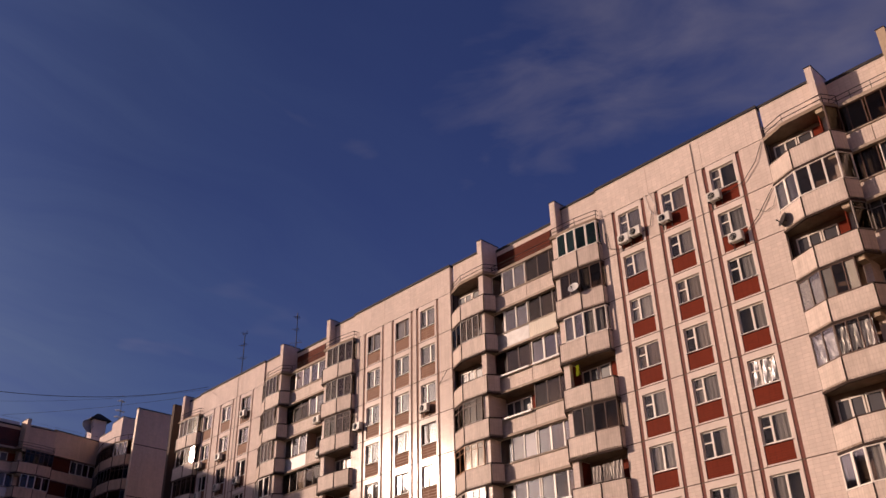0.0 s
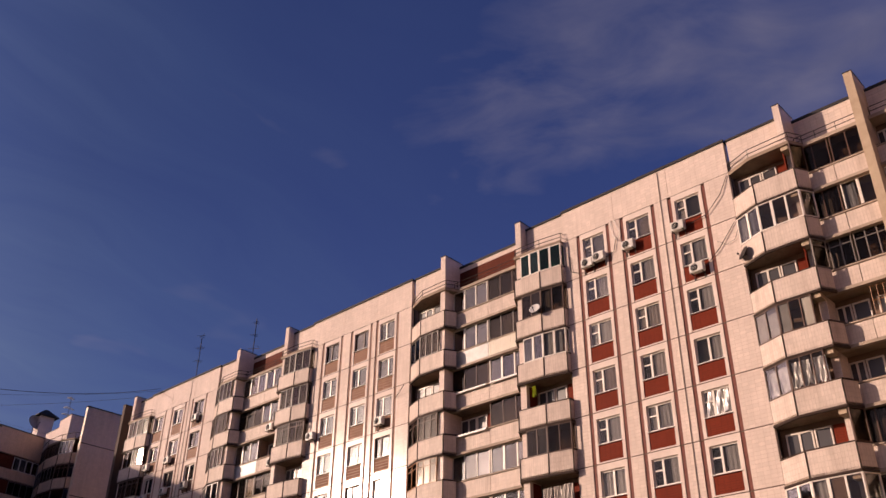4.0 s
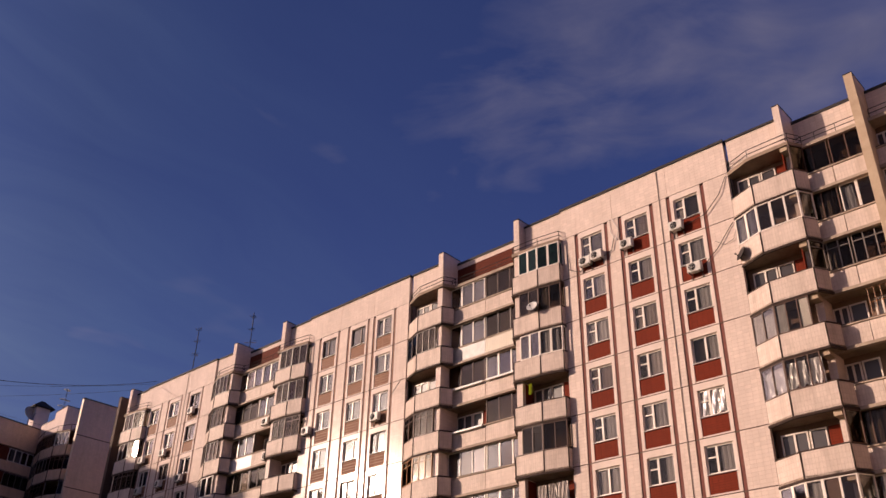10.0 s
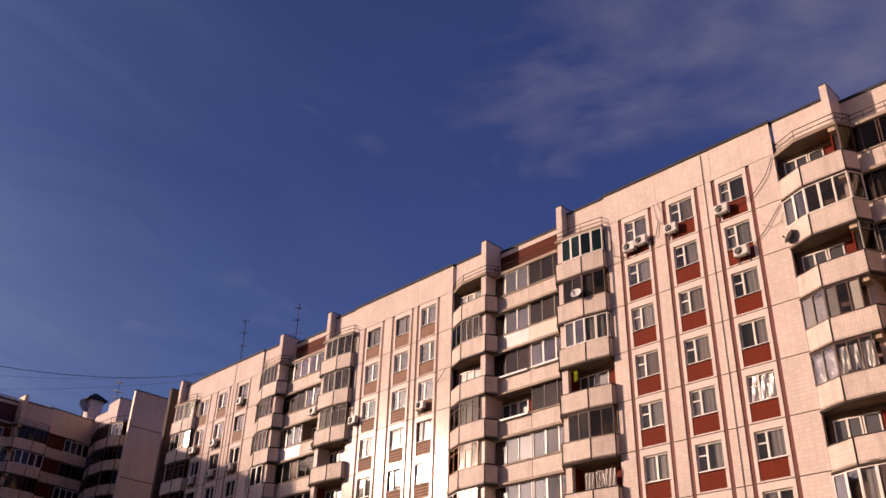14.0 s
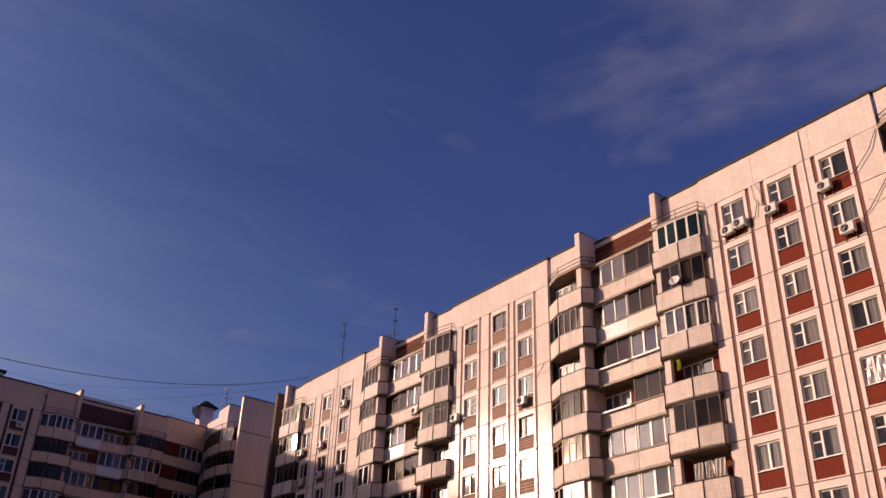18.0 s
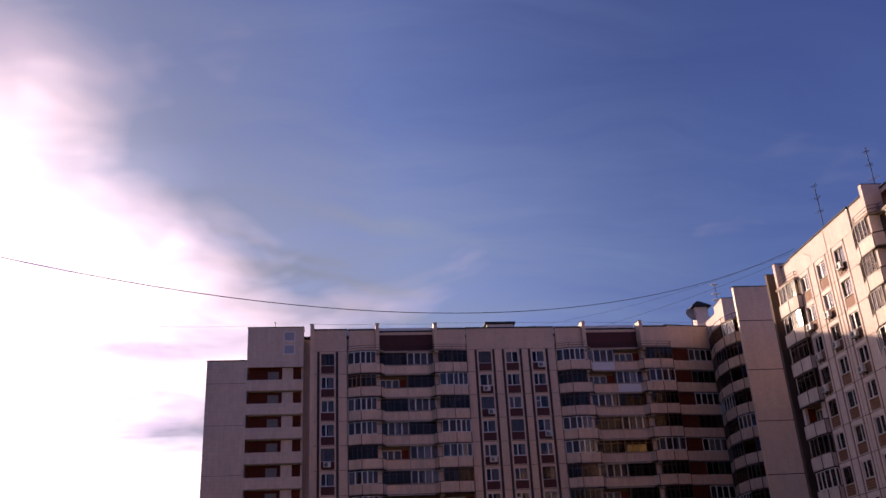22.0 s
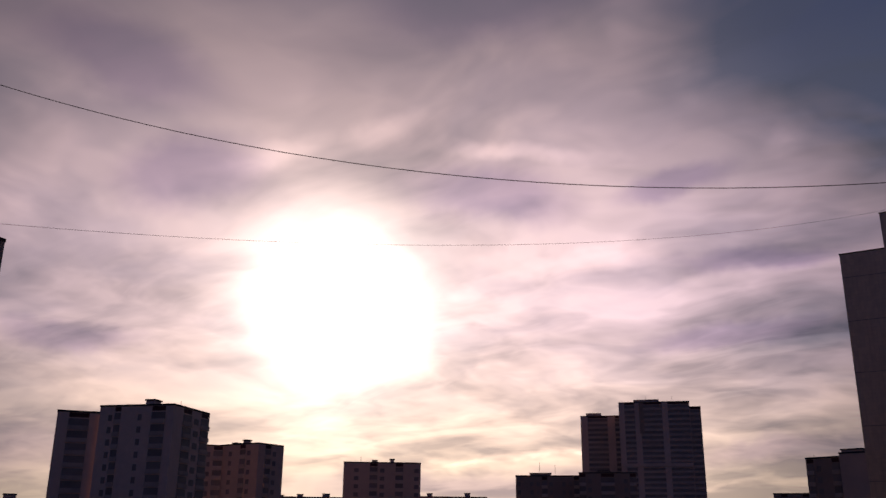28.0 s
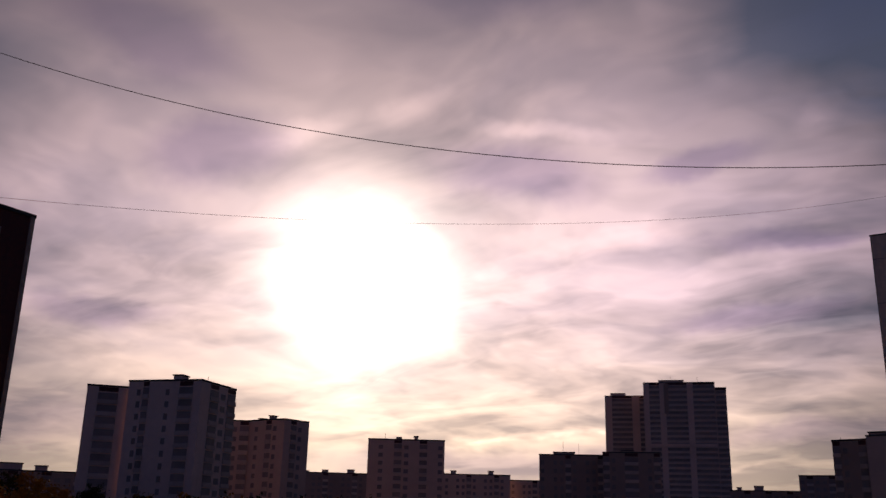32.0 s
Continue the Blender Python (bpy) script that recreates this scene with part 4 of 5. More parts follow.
# ---- the block across the courtyard, in shade ----
SHADE_PLACE = at(0.02, 99.95, -0.3, 2.24) @ Matrix.Diagonal((1.009, 1.0, 1.0, 1.0))


def on_shade(u, y, z):
    """A place on the shaded block, from its own front line and foot."""
    return at(0.02, 99.95, -0.3, 2.24) @ at(u * 1.009, y, z)


SHADE = building("prefab apartment block with dark strips and balconies, in shade", SHADE_PLACE)
H2 = 2.69
F2 = [2.5 + H2 * k for k in range(13)]
ROOF2 = 40.0
GREYS = (TILE_GREY, TRIM_GREY, RED_DARK, STRIP_DARK)
flat_bay(SHADE, -6.1, -2.3, [-4.45], F2, H2, ROOF2, GREYS)
flat_bay(SHADE, 11.5, 21.9, [13.55, 16.75, 19.85], F2, H2, ROOF2, GREYS)
for u, side, w, codes in ((1.2, 1, 3.4, "wtwwbwwbo"), (7.9, -1, 3.5, "bwbwwbob"), (25.5, 1, 3.5, "wbbwwbmb"), (32.5, -1, 3.4, "bwbbwbb")):
    bulge(SHADE, u, side, w, F2, H2, ROOF2, codes, TILE_GREY, PARAPET_GREY)
loggia(SHADE, 1.2, 7.9, F2, H2, ROOF2, "bobwobob", "wbwbwwob", TILE_GREY, PARAPET_GREY, RED_DARK)
loggia(SHADE, 25.5, 32.5, F2, H2, ROOF2, "wowttwob", "owbwtbbo", TILE_GREY, PARAPET_GREY, RED_DARK, sheets={(12, 0): SHEET, (11, 1): SHEET})
fin(SHADE, -6.2, ROOF2, TRIM_GREY, up=0.6)
for u in (1.2, 7.9, 25.5, 32.5):
    fin(SHADE, u, ROOF2, TRIM_GREY, up=0.6, front=0.15, floors=F2, storey=H2, w=0.4)
part("roof_slab", boxes("roof_slab", BITUMEN, (-13.2, 36.0, 1.6, 13.0, 39.4, 39.8)), SHADE, None, "black felt roof")
part("rear_wall", boxes("rear_wall", TILE_GREY, (-13.2, 36.0, 1.62, 13.0, 0.0, 39.4)), SHADE)
for a, b in ((-6.0, 1.1), (1.35, 7.75), (8.1, 25.3), (25.7, 32.3), (32.7, 36.0)):
    part("roof_edge_sheet", prism("roof_edge_sheet", SHEET, ([(a, 1.7), (b, 1.7), (b, 1.8), (a, 1.8)], 39.8, 40.74)), SHADE, None, "white sheet-metal upstand on the roof")
for a, b in ((29.25, 30.35), (30.4, 31.5)):
    part("lit_curtain", boxes("lit_curtain", LAMPLIT, (a, b, 0.40, 0.42, F2[8] + 1.1, F2[8] + 1.95)), SHADE, None, "curtain lit by a lamp in the room behind")
part("lamp_globe", lathe("lamp_globe", LAMPLIT, [(0.0, -0.14), (0.1, -0.1), (0.14, 0.0), (0.1, 0.1), (0.0, 0.14)], 12), SHADE, at(27.0, 0.55, F2[8] + 1.75), "small lit ceiling lamp")
# blank end wall and the stair tower with open galleries
part("end_wall", boxes("end_wall", TOWER_GREY, (-17.75, -13.4, 0.0, 12.0, 0.0, 36.5)), SHADE, None, "blank grey panel wall")
for z in (7.6, 13.0, 18.4, 23.8, 29.2, 33.9):
    part("panel_joint", boxes("panel_joint", SLAB, (-17.76, -13.42, -0.012, 0.1, z, z + 0.05)), SHADE)
part("coping", boxes("coping", BITUMEN, (-17.8, -13.4, -0.05, 12.0, 36.5, 36.62)), SHADE)
part("tower_wall", boxes("tower_wall", TOWER_GREY, (-13.4, -7.15, 0.0, 0.25, 35.75, 40.4), (-13.4, -13.33, 0.0, 1.6, 0.0, 35.75), (-7.4, -7.15, 0.72, 1.6, 0.0, 35.75), (-13.4, -13.15, 0.25, 1.6, 35.75, 40.4), (-7.4, -7.15, 0.25, 1.6, 35.75, 40.4)), SHADE)
part("coping", boxes("coping", BITUMEN, (-13.45, -7.1, -0.05, 1.7, 40.4, 40.5)), SHADE)
part("gallery_back_wall", boxes("gallery_back_wall", ATTIC_RED, (-13.2, -7.3, 0.75, 1.5, 0.0, 36.0)), SHADE)
for k in range(13):
    z = 35.75 - H2 * (k + 1)
    part("gallery_parapet", cached("gp", lambda: boxes("gallery_parapet", TOWER_GREY, (-13.36, -7.2, -0.04, 0.1, 0.0, 1.22))), SHADE, at(0, 0, z))
    part("gallery_pier", cached("gpr", lambda: boxes("gallery_pier", TOWER_GREY, (-9.5, -8.3, 0.40, 0.7, 1.22, H2))), SHADE, at(0, 0, z))
    part("gallery_floor", cached("gfl", lambda: boxes("gallery_floor", CONCRETE, (-13.2, -7.3, 0.1, 0.75, -0.1, 0.1))), SHADE, at(0, 0, z))
    part("gallery_door", cached("gdr", lambda: boxes("gallery_door", METAL, (-11.1, -9.9, 0.66, 0.74, 0.12, 2.3), (-10.65, -10.52, 0.62, 0.66, 0.12, 2.3))), SHADE, at(0, 0, z))
for z in (37.2, 38.75):
    win = part("window", boxes("window", PVC, (-9.4, -8.1, -0.03, 0.04, z, z + 1.15)), SHADE)
    part("pane", boxes("pane", SKY_GREY_PANE, (-9.3, -8.2, -0.045, -0.031, z + 0.1, z + 1.05)), win)

# the corner where the two blocks meet
CORNER = building("stepped corner section between two apartment blocks", at(-0.45, 100.45, 0.0))
STACK = [(42.1, 2.1), (41.35, -0.95), (41.4, -4.05), (42.05, -5.85), (43.0, -6.55), (43.0, 2.1)]
part("recess_wall", prism("recess_wall", ATTIC_RED, ([(35.9, 1.6), (43.0, 3.2), (43.0, 5.5), (35.9, 5.5)], 0.0, 38.7), ([(43.0, -11.2), (43.3, -11.2), (43.3, 5.5), (43.0, 5.5)], 0.0, 38.9)), CORNER)
part("recess_attic", prism("recess_attic", TILE_GREY, ([(36.4, 1.0), (42.1, 2.05), (42.1, 2.45), (36.4, 1.4)], 37.1, 39.85)), CORNER)
part("coping", prism("coping", BITUMEN, ([(36.4, 0.94), (42.1, 1.99), (42.1, 2.5), (36.4, 1.45)], 39.85, 39.96)), CORNER)
HEADS = (([(42.1, 2.1), (42.0, -1.2), (42.8, -1.2), (42.8, 2.1)], 40.4), ([(42.0, -1.2), (41.75, -4.4), (44.6, -4.4), (44.6, -1.2)], 41.2))
for plan, head in HEADS:
    part("stack_attic", prism("stack_attic", TILE, (plan, 38.15, head)), CORNER, None, "tiled head of the balcony stack")
    part("coping", prism("coping", BITUMEN, ([(x - 0.05 if x < 42 else x, y) for x, y in plan], head, head + 0.1)), CORNER)
part("roof_slab", prism("roof_slab", BITUMEN, ([(36.4, 1.45), (42.1, 2.6), (56.0, 5.6), (56.0, 9.0), (36.4, 9.0)], 38.7, 38.9)), CORNER)
part("blank_wall", boxes("blank_wall", WARM_BLANK, (40.2, 45.4, -11.6, -11.2, 0.0, 39.9)), CORNER, None, "blank panel end wall")
part("coping", boxes("coping", BITUMEN, (40.15, 45.4, -11.66, -11.2, 39.9, 40.0)), CORNER)
for z in (36.0, 30.6, 25.2, 19.8, 14.4, 9.0):
    part("panel_joint", boxes("panel_joint", RUST_LINE, (40.2, 45.4, -11.615, -11.6, z, z + 0.08)), CORNER)
ZIG = [(35.95, 0.9), STACK[0]]
part("canopy", prism("canopy", SLAB, (STACK, 38.15, 38.29)), CORNER)
part("canopy_rail", rods("canopy_rail", RUST_LINE, 0.035, [(x, y, 38.85) for x, y in STACK[:5]]), CORNER)
for x, y in STACK[:5]:
    part("canopy_post", rods("canopy_post", RUST_LINE, 0.03, [(x, y, 38.25), (x, y, 38.85)]), CORNER)
for k, z in enumerate(F2):
    a, b = ZIG[:2]
    turn = math.degrees(math.atan2(b[1] - a[1], b[0] - a[0]))
    slab = part("balcony", cached("zigslab", lambda: prism("balcony", SLAB, ([(35.95, 0.9), (42.1, 2.1), (42.1, 3.4), (35.95, 1.8)], -0.2, 0.0))), CORNER, at(0, 0, z - 0.35))
    part("parapet_panel", cached("zigparapet", lambda: parapet_panel(a, b, 1.05, PARAPET_GREY)), slab, at(a[0], a[1], 0, turn))
    mid = (a[0] * 0.5 + b[0] * 0.5, a[1] * 0.5 + b[1] * 0.5)
    part("red_panel", cached("zred", lambda: parapet_panel(a, mid, H2 - 0.22, ATTIC_RED, 1.07)), slab, at(a[0], a[1] + 0.05, 0, turn))
    glaze(slab, mid, b, 1.05, H2 - 0.22, "wbwm"[k % 4])
    part("parapet_rail", cached("zrail", lambda: rods("parapet_rail", RUST_LINE, 0.04, [(x, y + 0.03, 1.07) for x, y in (a, b)])), slab)
    part("drip_edge", cached("zdrip", lambda: rods("drip_edge", RUST_LINE, 0.05, [(x, y, -0.17) for x, y in (a, b)])), slab)
    # the rounded stack stands half a storey higher than the recess beside it
    slab = part("balcony", cached("stackslab", lambda: prism("balcony", SLAB, (STACK, -0.2, 0.0))), CORNER, at(0, 0, z + 0.8))
    for i, (a, b) in enumerate(zip(STACK[:4], STACK[1:5])):
        turn = math.degrees(math.atan2(b[1] - a[1], b[0] - a[0]))
        part("parapet_panel", cached(("zz", i), lambda: parapet_panel(a, b, 1.05, PARAPET_GREY)), slab, at(a[0], a[1], 0, turn))
        if i < 2 or (i + k) % 3:
            glaze(slab, a, b, 1.05, H2 - 0.22, "bwbm"[(i // 2 + k) % 4])
        part("corner_strip", cached("zstrip", lambda: rods("corner_strip", RUST_LINE, 0.045, [(0, 0, -0.15), (0, 0, 1.04)], sides=5)), slab, at(a[0] - 0.02, a[1] - 0.02, 0))
    part("parapet_rail", cached("srail", lambda: rods("parapet_rail", RUST_LINE, 0.04, [(x, y + 0.03, 1.07) for x, y in STACK[:5]])), slab)
    part("drip_edge", cached("sdrip", lambda: rods("drip_edge", RUST_LINE, 0.06, [(x, y, -0.17) for x, y in STACK[:5]])), slab)

# ---- ground and distance ----
def polar(az, d):
    a = radians(az)
    return Vector((-d * math.sin(a), d * math.cos(a), 0))


ground = tagged(new("ground", boxes("ground", GRASS, (-2500, 2500, -2500, 2500, -0.3, 0.0))), "dull autumn grass between the apartment blocks", "ground", kind="structure")
tagged(new("road", boxes("road", ASPHALT, (26.0, 33.0, -60.0, 92.0, 0.0, 0.04), (-60.0, 26.0, 84.0, 91.0, 0.0, 0.04))), "dark asphalt drive along the blocks", "road", kind="structure")


def rise(tan, d):
    return EYE[2] + tan * d


def far_block(label, a, b, tan, mat, pattern, storey=2.9, depth=14.0, side="", low=6.0, parapet=FAR_RAIL):
    """A far block with its front between two (bearing, distance) corners. Pattern, column by column from the left: w windows, L a stack of loggias, a dot blank wall."""
    p, q = polar(*a), polar(*b)
    w = (q - p).length
    top = rise(tan, (a[1] + b[1]) / 2)
    yaw = math.degrees(math.atan2(q.y - p.y, q.x - p.x))
    ob = building(label, at(p.x, p.y, 0, yaw), "far blocks")
    part("wall", boxes("wall", mat, (0, w, 0, depth, 0, top)), ob)
    part("parapet", lattice("parapet", BITUMEN, [-0.12, 0.2, w - 0.2, w + 0.12], [0, 0.4], [], -0.12, depth), ob, at(0, 0, top))
    rows = int((top - low) / storey)
    for face, run, text in ((0, w, pattern), (1, depth, side)):
        if not text:
            continue
        pitch = run / len(text)
        base = at(0, 0, 0) if face == 0 else at(w, 0, 0, 90)
        i = 0
        while i < len(text):
            c = text[i]
            n = 1
            while c in "LB" and i + n < len(text) and text[i + n] == c:
                n += 1
            x = pitch * i
            if c == "w":
                me = cached(("fw", round(pitch, 1), storey), lambda: boxes("window", FAR_WINDOW, (pitch * 0.24, pitch * 0.76, -0.05, 0.1, 0, storey * 0.5)))
                for r in range(rows):
                    part("window", me, ob, base @ at(x, 0, top - 1.6 - storey * (r + 1) + storey * 0.4))
            elif c in "LB":
                wide = pitch * n
                # no recess: a flat darker band paints the shade of the loggia opening
                shade = cached(("fl", round(wide, 1), storey), lambda: boxes("loggia", FAR_WINDOW, (0.15, wide - 0.15, -0.06, 0.1, storey * 0.36, storey * 0.92)))
                rail = cached(("fp", round(wide, 1), storey, parapet.name), lambda: boxes("parapet_panel", parapet, (0.1, wide - 0.1, -0.30 if c == "L" else -0.12, 0.1, 0, storey * 0.36)))
                for r in range(rows):
                    m = base @ at(x, 0, top - 1.2 - storey * (r + 1))
                    lg = part("loggia", shade, ob, m)
                    part("parapet_panel", rail, lg)
                part("loggia_top", boxes("loggia_top", RED_DARK, (x + 0.2, x + wide - 0.2, -0.05, 0.3, top - 1.15, top - 0.1)) if face == 0 else
                     boxes("loggia_top", RED_DARK, (0.2, wide - 0.2, -0.05, 0.3, top - 1.15, top - 0.1)), ob, None if face == 0 else base @ at(x, 0, 0))
            i += n
    return ob, w, top


def hut(ob, x0, x1, top, h, y=4.0, deep=4.0, mat=None):
    """A lift or vent housing on a roof, with its lid."""
    k = part("roof_hut", boxes("roof_hut", mat or FAR_WALL, (x0, x1, y, y + deep, top, top + h)), ob)
    part("lid", boxes("lid", BITUMEN, (x0 - 0.25, x1 + 0.25, y - 0.25, y + deep + 0.25, top + h, top + h + 0.3)), k)


def mast(ob, x, y, z, h):
    part("mast", rods("mast", IRON, 0.06, [(x, y, z), (x, y, z + h)]), ob)


# the twin high-rise towers
T, w, top = far_block("tall grey high-rise tower with rows of loggias", (23.96, 520), (19.70, 520), 0.1415, FAR_PALE, ".BB.BBBB.BBBB", storey=2.85, depth=24, low=2)
hut(T, 8.5, 22.0, top, 1.6, 2, 12, FAR_PALE)
part("upper_slot", boxes("upper_slot", FAR_BRICK, (11.2, 13.6, -0.35, 0.2, top - 17.0, top - 0.4)), T)
part("belt", boxes("belt", FAR_PALE, (0, w, -0.5, 0.1, 45.5, 47.2)), T)
for x in (15.2, 29.6):
    mast(T, x, 5, top + 1.5, 2.5)
far_block("grey stepped shoulder of the high-rise tower", (19.70, 520.5), (19.05, 520.5), 0.1355, FAR_WALL, "LL", storey=2.85, depth=20, low=2)
T, w, top = far_block("second grey high-rise tower behind the first", (26.33, 545), (23.4, 545), 0.1275, FAR_PALE, ".LLL.LL", storey=2.85, depth=22, low=2)
hut(T, 3.5, 12.0, top, 1.8, 2, 8, FAR_PALE)
# mid-distance slabs below the towers
B, w, top = far_block("brown slab block with a stepped roof", (30.42, 330), (26.5, 330), 0.0640, FAR_BRICK, "w.wwLw.wwL")
hut(B, 5.0, 12.5, top, 1.2)
mast(B, 8.5, 3, top, 5.0)
mast(B, 14.0, 3, top, 4.2)
B, w, top = far_block("brown slab block beside the towers", (26.55, 322), (23.1, 322), 0.0672, FAR_BRICK, "Lw.LL.wL")
hut(B, 6.5, 10.5, top, 0.9)
# apartment towers towards the sun
C, w, top = far_block("grey apartment tower with loggia stacks", (41.07, 332), (36.3, 332), 0.0765, FAR_WALL, ".w.Lw.L.w", depth=13, storey=2.8)
hut(C, 10.2, 11.8, top, 1.1)
hut(C, 16.6, 18.0, top, 1.6)
mast(C, 6.0, 3, top, 2.5)
H, w, top = far_block("pale apartment tower with dark loggia stacks", (55.70, 225), (51.5, 215), 0.1285, FAR_PALE, ".wL..w.LL.", depth=17.2, side=".LwL", storey=2.8)
hut(H, 9.8, 12.0, top, 1.7, 3, 3, FAR_PALE)
mast(H, 15.5, 9, top, 2.2)
H, w, top = far_block("pale wing of the apartment tower", (58.0, 226), (55.6, 226), 0.1190, FAR_PALE, ".LL.", depth=14, storey=2.8)
G, w, top = far_block("grey apartment tower with side wing", (48.5, 291), (46.3, 280), 0.0925, FAR_WALL, ".w.Lw.", depth=11, side=".Lw.", storey=2.8)
hut(G, 6.0, 7.4, top, 1.6, 3, 2)
hut(G, 1.5, 3.0, top, 0.9, 3, 2)
far_block("low wing of the grey apartment tower", (49.6, 290), (48.4, 290), 0.0905, FAR_WALL, "wL")
# long low blocks on the skyline
L, w, top = far_block("long low pinkish apartment block", (36.3, 430), (32.2, 430), 0.0415, FAR_WALL, "w.wwLw.wwLw.")
hut(L, 3.0, 5.4, top, 1.7)
hut(L, 20.5, 23.0, top, 1.9)
far_block("long low apartment block behind trees", (32.2, 450), (30.2, 450), 0.0365, FAR_WALL, "w.wwLw")
L, w, top = far_block("long low dark apartment block", (45.2, 460), (40.9, 460), 0.0395, FAR_BRICK, "w.wwLw.wwLw.")
hut(L, 2.5, 4.5, top, 0.9)
hut(L, 11.0, 14.0, top, 1.5)
hut(L, 23.5, 27.0, top, 1.9)
# towards the shaded block
D, w, top = far_block("dark slab block with loggias", (13.41, 262), (11.6, 258), 0.0800, FAR_BRICK, "Lw.L", depth=12)
mast(D, 1.0, 3, top, 1.2)
D, w, top = far_block("dark slab block set behind", (11.6, 256), (8.8, 252), 0.0845, FAR_WALL, "..w.")
hut(D, 0.4, 5.5, top, 1.0, 1.0)
far_block("far dark apartment block on the skyline", (15.35, 420), (13.0, 420), 0.0455, FAR_BRICK, "wLwwLw")
L, w, top = far_block("far low row of dark blocks", (19.2, 440), (15.3, 440), 0.0300, FAR_BRICK, "wwLwwLwwLw")
hut(L, 3.0, 5.0, top, 1.5)
hut(L, 10.5, 14.5, top, 2.2)
L, w, top = far_block("far low row of dark blocks beyond the trees", (64.5, 345), (57.5, 345), 0.0310, FAR_BRICK, "wwLwwLwwLwwL")
hut(L, 12.0, 22.0, top, 2.6)
hut(L, 26.0, 30.0, top, 2.0)
# the dark block that closes the courtyard, and the blocks behind the point of view
K, w, top = far_block("dark apartment block that closes the courtyard", (71.0, 93.2), (62.25, 101.6), 0.3010, RED_DARK, "Lw.Lw.", depth=12, storey=2.8, low=1)
part("corner_pier", boxes("corner_pier", CONCRETE, (w - 0.5, w + 0.02, -0.12, 0.3, 0, top + 0.1)), K)
# two added blocks out of view; dark walls limit bounce onto the shaded block
far_block("unseen dark block added at the side of the courtyard", (100.0, 63.0), (76.1, 64.0), 0.49, FAR_DARK, "wLwwLwwLw", depth=12.0, low=1)
far_block("unseen dark block added behind the courtyard", (259.7, 65.0), (100.3, 65.0), 0.46, FAR_DARK, "wLwwLwwLwwLw", depth=12.0, low=1)

# ---- things on the long block ----
def on_long(u, y, z, turn=0.0):
    return at(39.0 + y, -u, z, -90.0 + turn)


def thing(name, label, category, m, group=""):
    ob = new(name)
    ob.matrix_basis = m
    return tagged(ob, label, category, group)


def air_conditioner(label):
    ob = thing("air_conditioner", label, "air conditioner", at(), "wall air conditioners")
    bm = bmesh.new()
    bmesh.ops.create_cube(bm, size=1.0, matrix=Matrix.Translation((0, -0.22, 0.28)) @ Matrix.Diagonal((0.80, 0.30, 0.56, 1)))
    bmesh.ops.bevel(bm, geom=bm.edges[:], offset=0.03, segments=2, affect="EDGES")
    me = bpy.data.meshes.new("casing")
    bm.to_mesh(me)
    bm.free()
    me.materials.append(AC_WHITE)
    part("casing", me, ob)
    rim = lathe("fan_opening", BLACK, [(0.0, 0.0), (0.19, 0.0), (0.21, 0.012), (0.0, 0.013)], 24)
    part("fan_opening", rim, ob, pose(-0.10, -0.372, 0.28, 90, 0, 0))
    rings = [[(r * math.cos(a * 0.3142), r * math.sin(a * 0.3142), 0.02) for a in range(21)] for r in (0.06, 0.12, 0.18)]
    part("grille", rods("grille", AC_WHITE, 0.006, *rings, [(-0.2, 0, 0.02), (0.2, 0, 0.02)], [(0, -0.2, 0.02), (0, 0.2, 0.02)], sides=4), ob, pose(-0.10, -0.372, 0.28, 90, 0, 0))
    for x in (-0.3, 0.3):
        part("bracket", boxes("bracket", IRON, (x - 0.02, x + 0.02, -0.4, 0.0, -0.04, 0.0), (x - 0.02, x + 0.02, -0.04, 0.0, -0.3, -0.04)), ob)
    return ob


AC = air_conditioner("white air conditioner on brackets below a window")
AC.matrix_basis = on_long(-25.25, 0.0, F1[11] + 0.30)
for u, k, dz in ((-24.45, 11, 0.42), (-22.45, 11, 0.42), (-19.3, 11, 0.35), (-18.55, 10, 0.30), (-42.55, 9, 0.35), (-49.75, 9, 0.9), (-65.75, 11, 0.5), (-69.2, 10, 0.3), (-72.6, 10, 0.3),
                 (-65.9, 9, 0.35), (-69.0, 9, 0.4), (-72.2, 9, 0.3), (-72.3, 8, 0.3), (-66.1, 8, 0.3), (-55.2, 10, 1.1), (-54.6, 9, 1.1)):
    copy_thing(AC, on_long(u, 0.30 if -60 < u < -53 else 0.0, F1[k] + dz - (1.0 if -60 < u < -53 else 0.0)))
for u, k in ((13.9, 10), (20.1, 12), (13.5, 11), (20.2, 9), (13.7, 8), (19.6, 6), (16.9, 4), (-4.5, 8), (-4.2, 5), (13.4, 5)):
    copy_thing(AC, on_shade(u, 0.0, F2[k] + 0.35))
for ob in [o for o in scene.objects if o.name.startswith("air_conditioner") and o.location.y > 90]:
    ob["label"] = "grey-looking air conditioner on a shaded facade"


